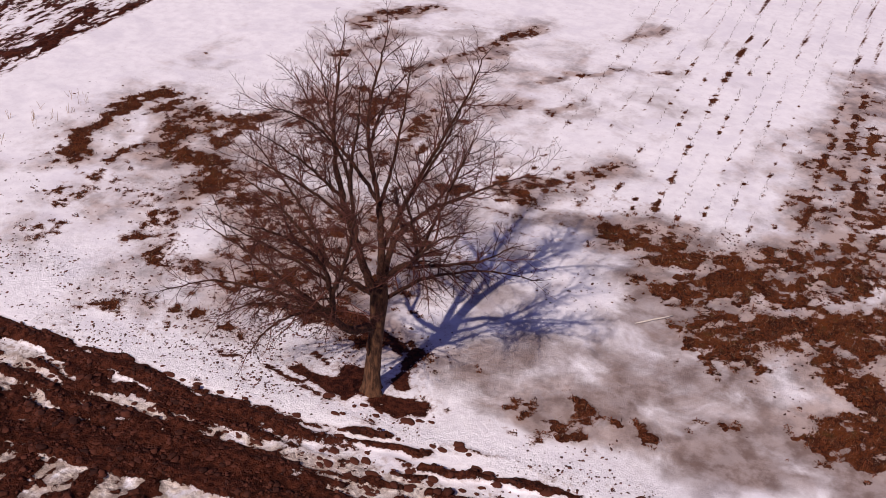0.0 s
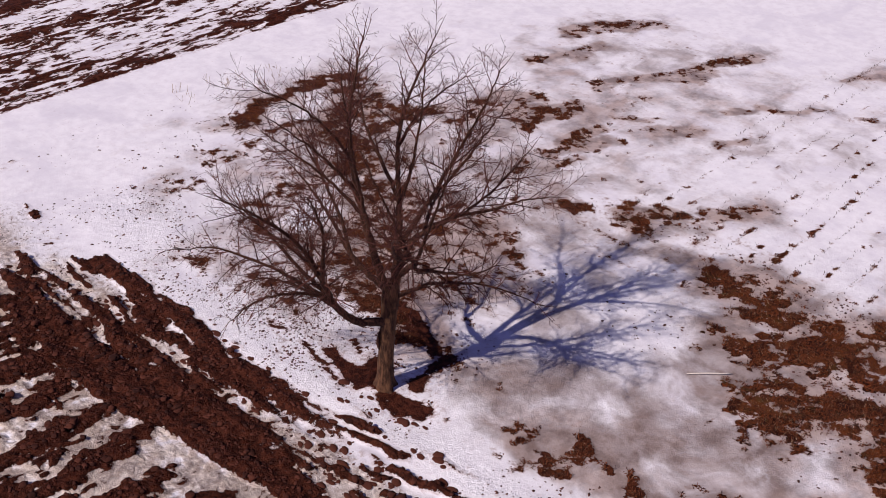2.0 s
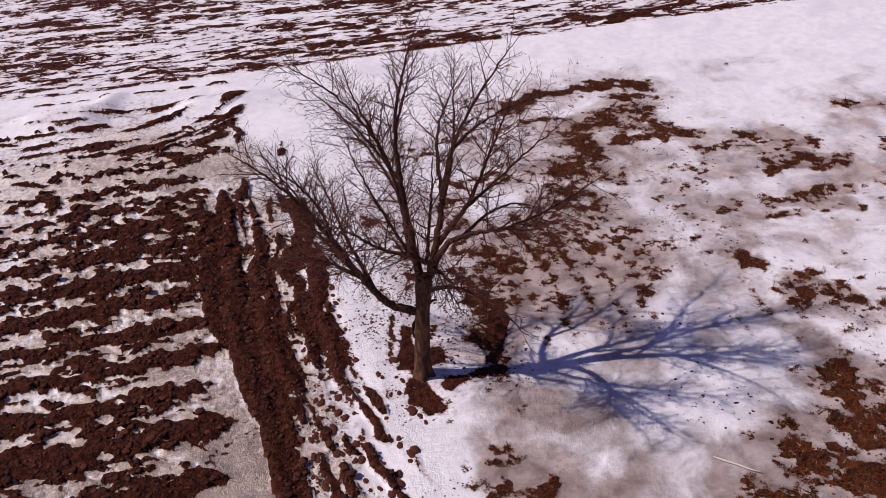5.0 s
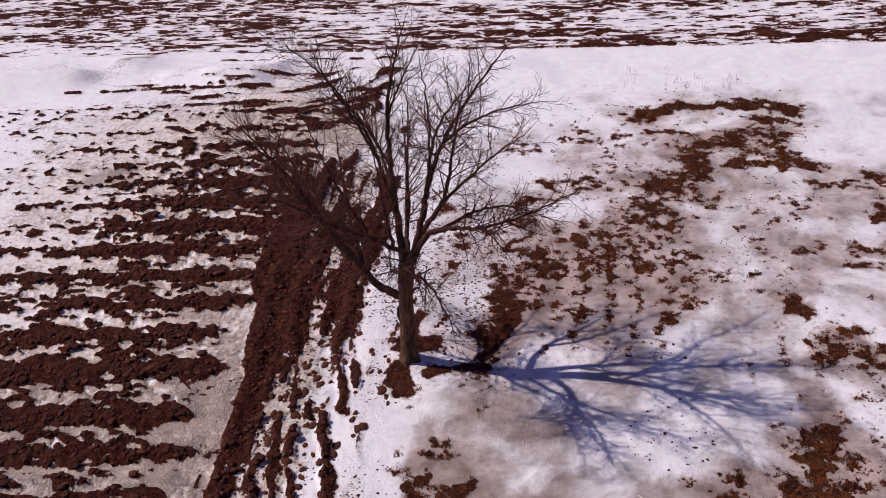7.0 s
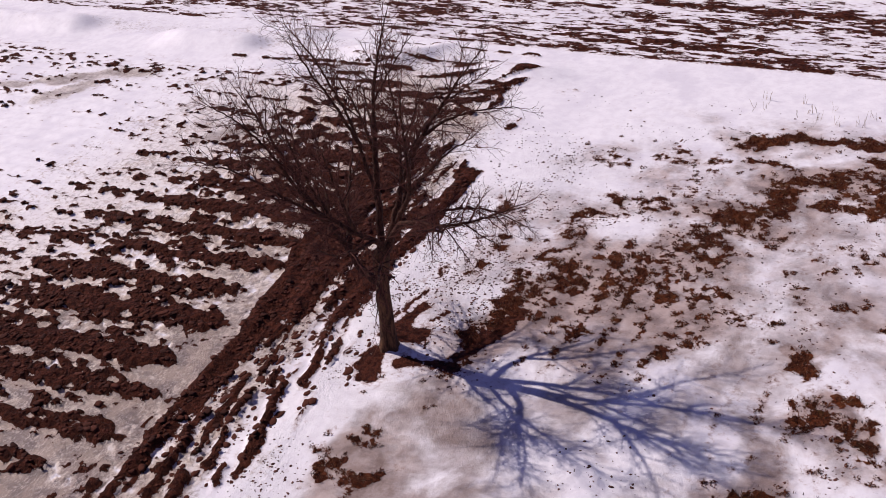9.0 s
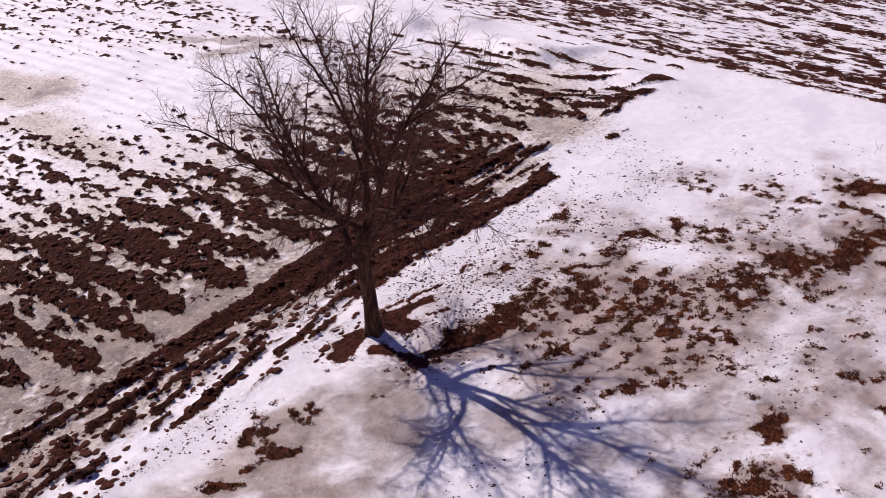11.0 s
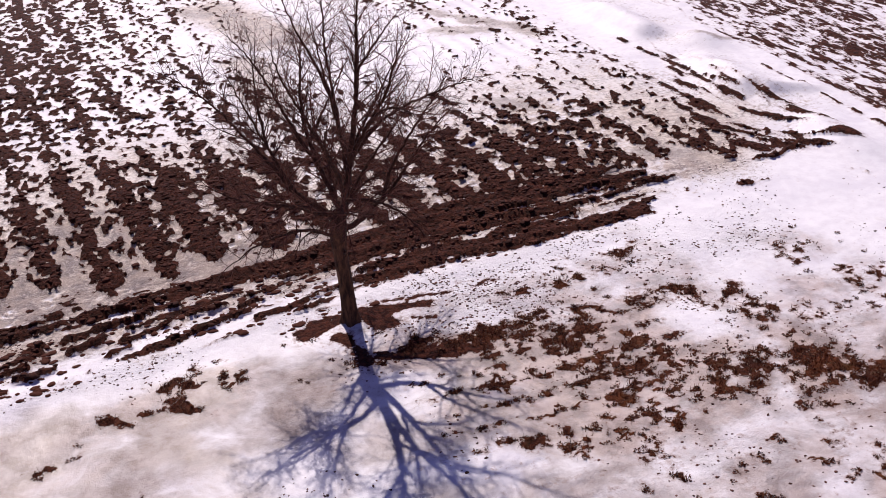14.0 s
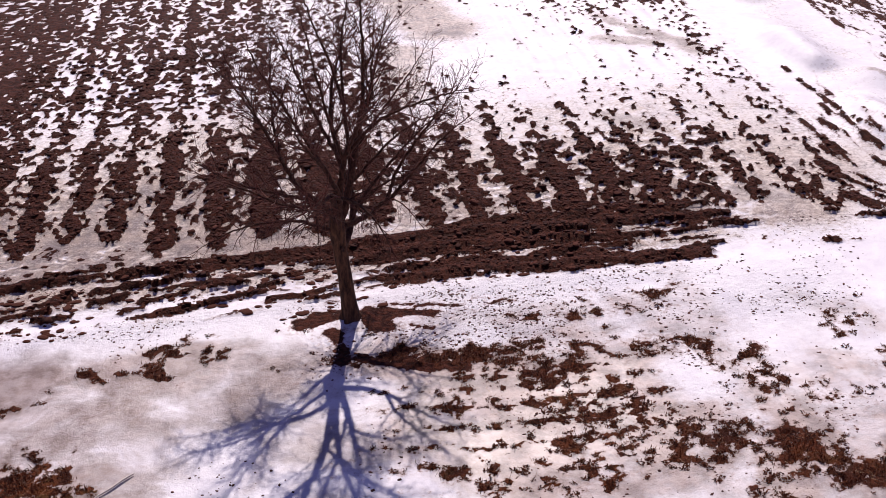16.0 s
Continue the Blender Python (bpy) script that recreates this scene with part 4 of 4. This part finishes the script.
def lumps(name, spots, base, r, small, large, flat, mat, label, category, rounds=1, sink=0.25):
    """Irregular lumps of earth, each of its own shape."""
    ball = bmesh.new()
    bmesh.ops.create_icosphere(ball, subdivisions=rounds, radius=1.0)
    shape = np.array([v.co[:] for v in ball.verts])
    fs = np.array([[v.index for v in f.verts] for f in ball.faces])
    ball.free()
    n, k = len(spots), len(shape)
    size = small + (large - small) * r.rand(n) ** 2.0
    v = shape[None] * (1 + (0.9 if rounds == 1 else 0.75) * (r.rand(n, k, 1) - 0.5))
    v = v * np.stack([1 + 0.9 * r.rand(n), 1 + 0.6 * r.rand(n), flat * (0.7 + 0.6 * r.rand(n))], 1)[:, None] * size[:, None, None]
    a = r.uniform(0, 6.28, n)
    c, d = np.cos(a)[:, None], np.sin(a)[:, None]
    v = np.stack([v[..., 0] * c - v[..., 1] * d + spots[:, :1], v[..., 0] * d + v[..., 1] * c + spots[:, 1:], v[..., 2] + (base + size * sink * flat)[:, None]], 2)
    faces = (fs[None] + (np.arange(n) * k)[:, None, None]).reshape(-1, 3)
    return tagged(mesh_object(name, v.reshape(-1, 3).tolist(), faces.tolist(), mat), label, category, kind="stuff")


def lone_clods():
    """Single clods that the plough threw onto the snow along the headland."""
    shapes, r = [], np.random.RandomState(41)
    for _ in range(7):
        ball = bmesh.new()
        bmesh.ops.create_icosphere(ball, subdivisions=2, radius=1.0)
        for v in ball.verts:
            v.co *= 1 + 0.30 * noise.noise(v.co * 1.7 + Vector((7.0 * len(shapes), 0, 0))) + 0.10 * r.uniform(-1, 1)
        me = bpy.data.meshes.new("soil_clod")
        ball.to_mesh(me)
        ball.free()
        me.materials.append(CLOD_SOIL)
        me.polygons.foreach_set("use_smooth", [True] * len(me.polygons))
        shapes.append(me)
    p, r = scatter(9000, (-20.5, 0, 16.0, 20.6), 43)
    b, l, s, k, h, d, w, e = cover(p[:, 0], p[:, 1])
    edge = p[:, 1] - 0.10 * np.maximum(0, p[:, 0] + 15)
    keep = np.flatnonzero((b > 0.16) & (b < 0.5) & (l < 0.2) & (edge > 16.6) & (edge < 19.9))[:230]
    for n, i in enumerate(keep):
        ob = new("soil_clod", shapes[n % 7])
        z = 0.05 + 0.06 * r.rand() ** 2
        ob.location = (p[i, 0], p[i, 1], h[i] + 0.1 * z)
        ob.scale = (z * r.uniform(1.0, 1.9), z * r.uniform(0.8, 1.2), z * r.uniform(0.32, 0.5))
        ob.rotation_euler = (0, 0, r.uniform(-0.5, 0.5))
        tagged(ob, "dark brown clod of earth lying on snow beside the headland", "clod", "clods on the headland snow")


def soil_clods():
    """Lumps of turned soil on the ploughed land and the headland, and crumbs of earth on the snow beside them."""
    p, r = scatter(110000, (-31, 2, -4, 19.6), 5)
    b, l, h = heights(p)
    keep = np.flatnonzero((b + 0.30 * (r.rand(len(p)) - 0.5) > 0.66) & (l < 0.2))
    r.shuffle(keep)
    big, rest = keep[:4200], keep[4200:12000]
    lumps("soil_clods", p[big], h[big], r, 0.025, 0.082, 0.50, CLOD_SOIL, "dark brown clods of ploughed soil lying on the field", "soil", 2, 0.1)
    lumps("soil_crumble", p[rest], h[rest], r, 0.015, 0.045, 0.6, CLOD_SOIL, "finer dark lumps broken from the ploughed soil", "soil")
    lone_clods()
    p, r = scatter(60000, (-31, 1.5, 16.5, 33), 21)
    bb, ll, ss, kk, hh, dd, ww, ee = cover(p[:, 0], p[:, 1])
    keep = np.flatnonzero((bb < 0.5) & (r.rand(len(p)) < (0.03 + kk * 0.9 + 0.06 * ww) * np.clip(1 - 2.2 * ss, 0.0, 1) * step(fractal(p[:, 0], p[:, 1], 1.2, 19), 0.36, 0.62)))[:9500]
    lumps("earth_crumbs", p[keep], hh[keep], r, 0.010, 0.036, 0.40, CRUMB_SOIL, "small dark crumbs of earth scattered on the snow", "soil", 1, 0.0)


def blades(name, spots, base, r, mat, tall, count, wide, spread, label, category, splay=0.8):
    verts, faces = [], []
    for (x, y), z in zip(spots, base):
        for _ in range(count):
            a, lean = r.uniform(0, 6.28), r.uniform(0.1, splay)
            hgt = tall * r.uniform(0.5, 1.2)
            ox, oy = x + r.normal(0, spread), y + r.normal(0, spread)
            dx, dy = math.cos(a), math.sin(a)
            w = wide * r.uniform(0.7, 1.3)
            top = (ox + dx * hgt * lean, oy + dy * hgt * lean, z + hgt * (1 - 0.35 * lean))
            first = len(verts)
            verts += [(ox - dy * w, oy + dx * w, z - 0.02), (ox + dy * w, oy - dx * w, z - 0.02), (ox + dx * w, oy + dy * w, z - 0.02), top]
            faces += [(first, first + 1, first + 3), (first + 1, first + 2, first + 3), (first + 2, first, first + 3)]
    return tagged(mesh_object(name, verts, faces, mat, None, False), label, category, kind="stuff")


def grass_and_stubble():
    p, r = scatter(70000, (-30, 2, 18.5, 48), 9)
    b, l, h = heights(p)
    keep = np.flatnonzero((b + 0.3 * (r.rand(len(p)) - 0.5) > 0.62) & (l > 0.2))
    blades("dead_grass", p[keep[:3200]], h[keep[:3200]], r, DEAD_GRASS, 0.13, 5, 0.010, 0.06, "matted reddish-brown dead grass showing through the snow", "grass")
    pale = keep[3200:6000]
    blades("straw_litter", p[pale], h[pale], r, STRAW, 0.15, 2, 0.007, 0.08, "pale broken straw scattered over the dead grass", "straw", 2.3)
    spots = []
    for k in range(-7, 18):
        strong = 0.50 if k % 6 == 0 else 0.14
        y = 31.0
        while y < 60:
            y += r.uniform(0.10, 0.34)
            x = STUBBLE_AT + k * STUBBLE_STEP - SKEW * (y - 35)
            if lattice(np.array([x * 3.1]), np.array([y]), 1.6, 3)[0] < 0.35 + strong:
                spots.append((x + r.normal(0, 0.035), y))
    spots = np.array(spots)
    b, l, h = heights(spots)
    blades("stubble", spots, h, r, CLOD_SOIL, 0.10, 2, 0.012, 0.02, "cut crop stubble in rows, poking through the snow", "stubble", 0.6)


def tuft_mesh(kind, r):
    """One low tuft of dead grass: bent blades out of a matted heart."""
    verts, faces = [], []
    for _ in range(15):
        a, out, tall = r.uniform(0, 6.28), r.uniform(0.04, 0.13), r.uniform(0.015, 0.05)
        ox, oy, w = r.normal(0, 0.045), r.normal(0, 0.045), r.uniform(0.006, 0.014)
        dx, dy = math.cos(a), math.sin(a)
        mid, end = (ox + dx * out * 0.55, oy + dy * out * 0.55, tall), (ox + dx * out, oy + dy * out, tall * r.uniform(0.2, 0.9))
        f = len(verts)
        verts += [(ox - dy * w, oy + dx * w, -0.03), (ox + dy * w, oy - dx * w, -0.03), (mid[0] - dy * w, mid[1] + dx * w, mid[2]), (mid[0] + dy * w, mid[1] - dx * w, mid[2]), (mid[0], mid[1], mid[2] - 0.02), end]
        faces += [(f, f + 1, f + 3, f + 2), (f + 1, f, f + 4), (f + 2, f + 3, f + 5), (f + 3, f + 4, f + 5), (f + 4, f + 2, f + 5), (f, f + 2, f + 4), (f + 1, f + 4, f + 3)]
    me = bpy.data.meshes.new(kind)
    me.from_pydata(verts, [], faces)
    me.materials.append(DEAD_GRASS)
    me.update()
    return me


def grass_tufts():
    """Single tufts that stand out on the half-melted meadow, and the many smaller ones of the drilled rows."""
    p, r = scatter(60000, (-29, 1, 20.5, 37), 33)
    b, l, s, k, h, d, w, e = cover(p[:, 0], p[:, 1])
    shapes = [tuft_mesh("grass_tuft", r) for _ in range(6)]
    alone = np.flatnonzero((b > 0.34) & (b < 0.60) & (l > 0.2) & (d < 0.3))
    stray = np.flatnonzero((b < 0.34) & (d < 0.2) & (s < 0.25) & (r.rand(len(p)) < 0.004 + 0.03 * w) & (p[:, 0] < -3))
    r.shuffle(alone)
    chosen = list(alone[:200]) + list(stray[:90])
    for n, i in enumerate(chosen):
        ob = new("grass_tuft", shapes[n % 6])
        ob.location = (p[i, 0], p[i, 1], h[i])
        ob.rotation_euler = (0, 0, r.uniform(0, 6.28))
        z = r.uniform(0.55, 1.2)
        ob.scale = (z, z, z * r.uniform(0.8, 1.2))
        tagged(ob, "low tuft of matted brown dead grass on thin snow", "grass", "tufts on the meadow")
    many = np.concatenate([alone[200:1800], np.flatnonzero((b > 0.60) & (l > 0.2) & (d < 0.3))[:1000]])
    base = [(np.array([v.co[:] for v in me.vertices]), [tuple(f.vertices) for f in me.polygons]) for me in shapes]
    verts, faces = [], []
    for n, i in enumerate(many):
        v, fs = base[n % 6]
        a, z = r.uniform(0, 6.28), r.uniform(0.5, 1.1)
        c, q = math.cos(a) * z, math.sin(a) * z
        f0 = len(verts)
        verts.extend(np.stack([v[:, 0] * c - v[:, 1] * q + p[i, 0], v[:, 0] * q + v[:, 1] * c + p[i, 1], v[:, 2] * z + h[i]], 1).tolist())
        faces.extend([tuple(f0 + m for m in f) for f in fs])
    tagged(mesh_object("meadow_grass", verts, faces, DEAD_GRASS, None, False), "thin rows of dead brown grass tufts in melting snow", "grass", kind="stuff")


def dry_weeds():
    """Thin dead stalks that stand up through the clean snow at the far side of the meadow."""
    r = np.random.RandomState(51)
    for n in range(22):
        store = ([], [])
        for _ in range(r.randint(1, 4)):
            foot = Vector((r.normal(0, 0.06), r.normal(0, 0.06), -0.03))
            tip = foot + Vector((r.normal(0, 0.08), r.normal(0, 0.08), r.uniform(0.18, 0.42)))
            tube(store, [foot, foot.lerp(tip, 0.5) + Vector((r.normal(0, 0.015), r.normal(0, 0.015), 0)), tip], [0.008, 0.006, 0.004], 4)
        weed = mesh_object("dry_weed", *store, STRAW)
        x, y = r.uniform(-31.4, -29.6), r.uniform(26.4, 31.2)
        weed.location = (x, y, heights([(x, y)])[2][0])
        tagged(weed, "thin dry weed stalks standing in clean snow", "weed", "weeds in the snow")


def build_stick():
    a, b = Vector((-6.92, 26.80, 0.06)), Vector((-6.10, 27.66, 0.07))
    pts = [a.lerp(b, i / 7) + Vector((0.008 * math.sin(i * 1.3), 0.006 * math.cos(i * 1.7), 0.006 * math.sin(i))) for i in range(8)]
    store = ([], [])
    tube(store, pts, [0.012, 0.024, 0.028, 0.027, 0.026, 0.022, 0.017, 0.009], 8)
    tagged(mesh_object("stick", *store, PALE_WOOD), "pale bleached stick lying on the frozen slush", "stick")


soil_clods()
grass_and_stubble()
grass_tufts()
dry_weeds()
build_stick()
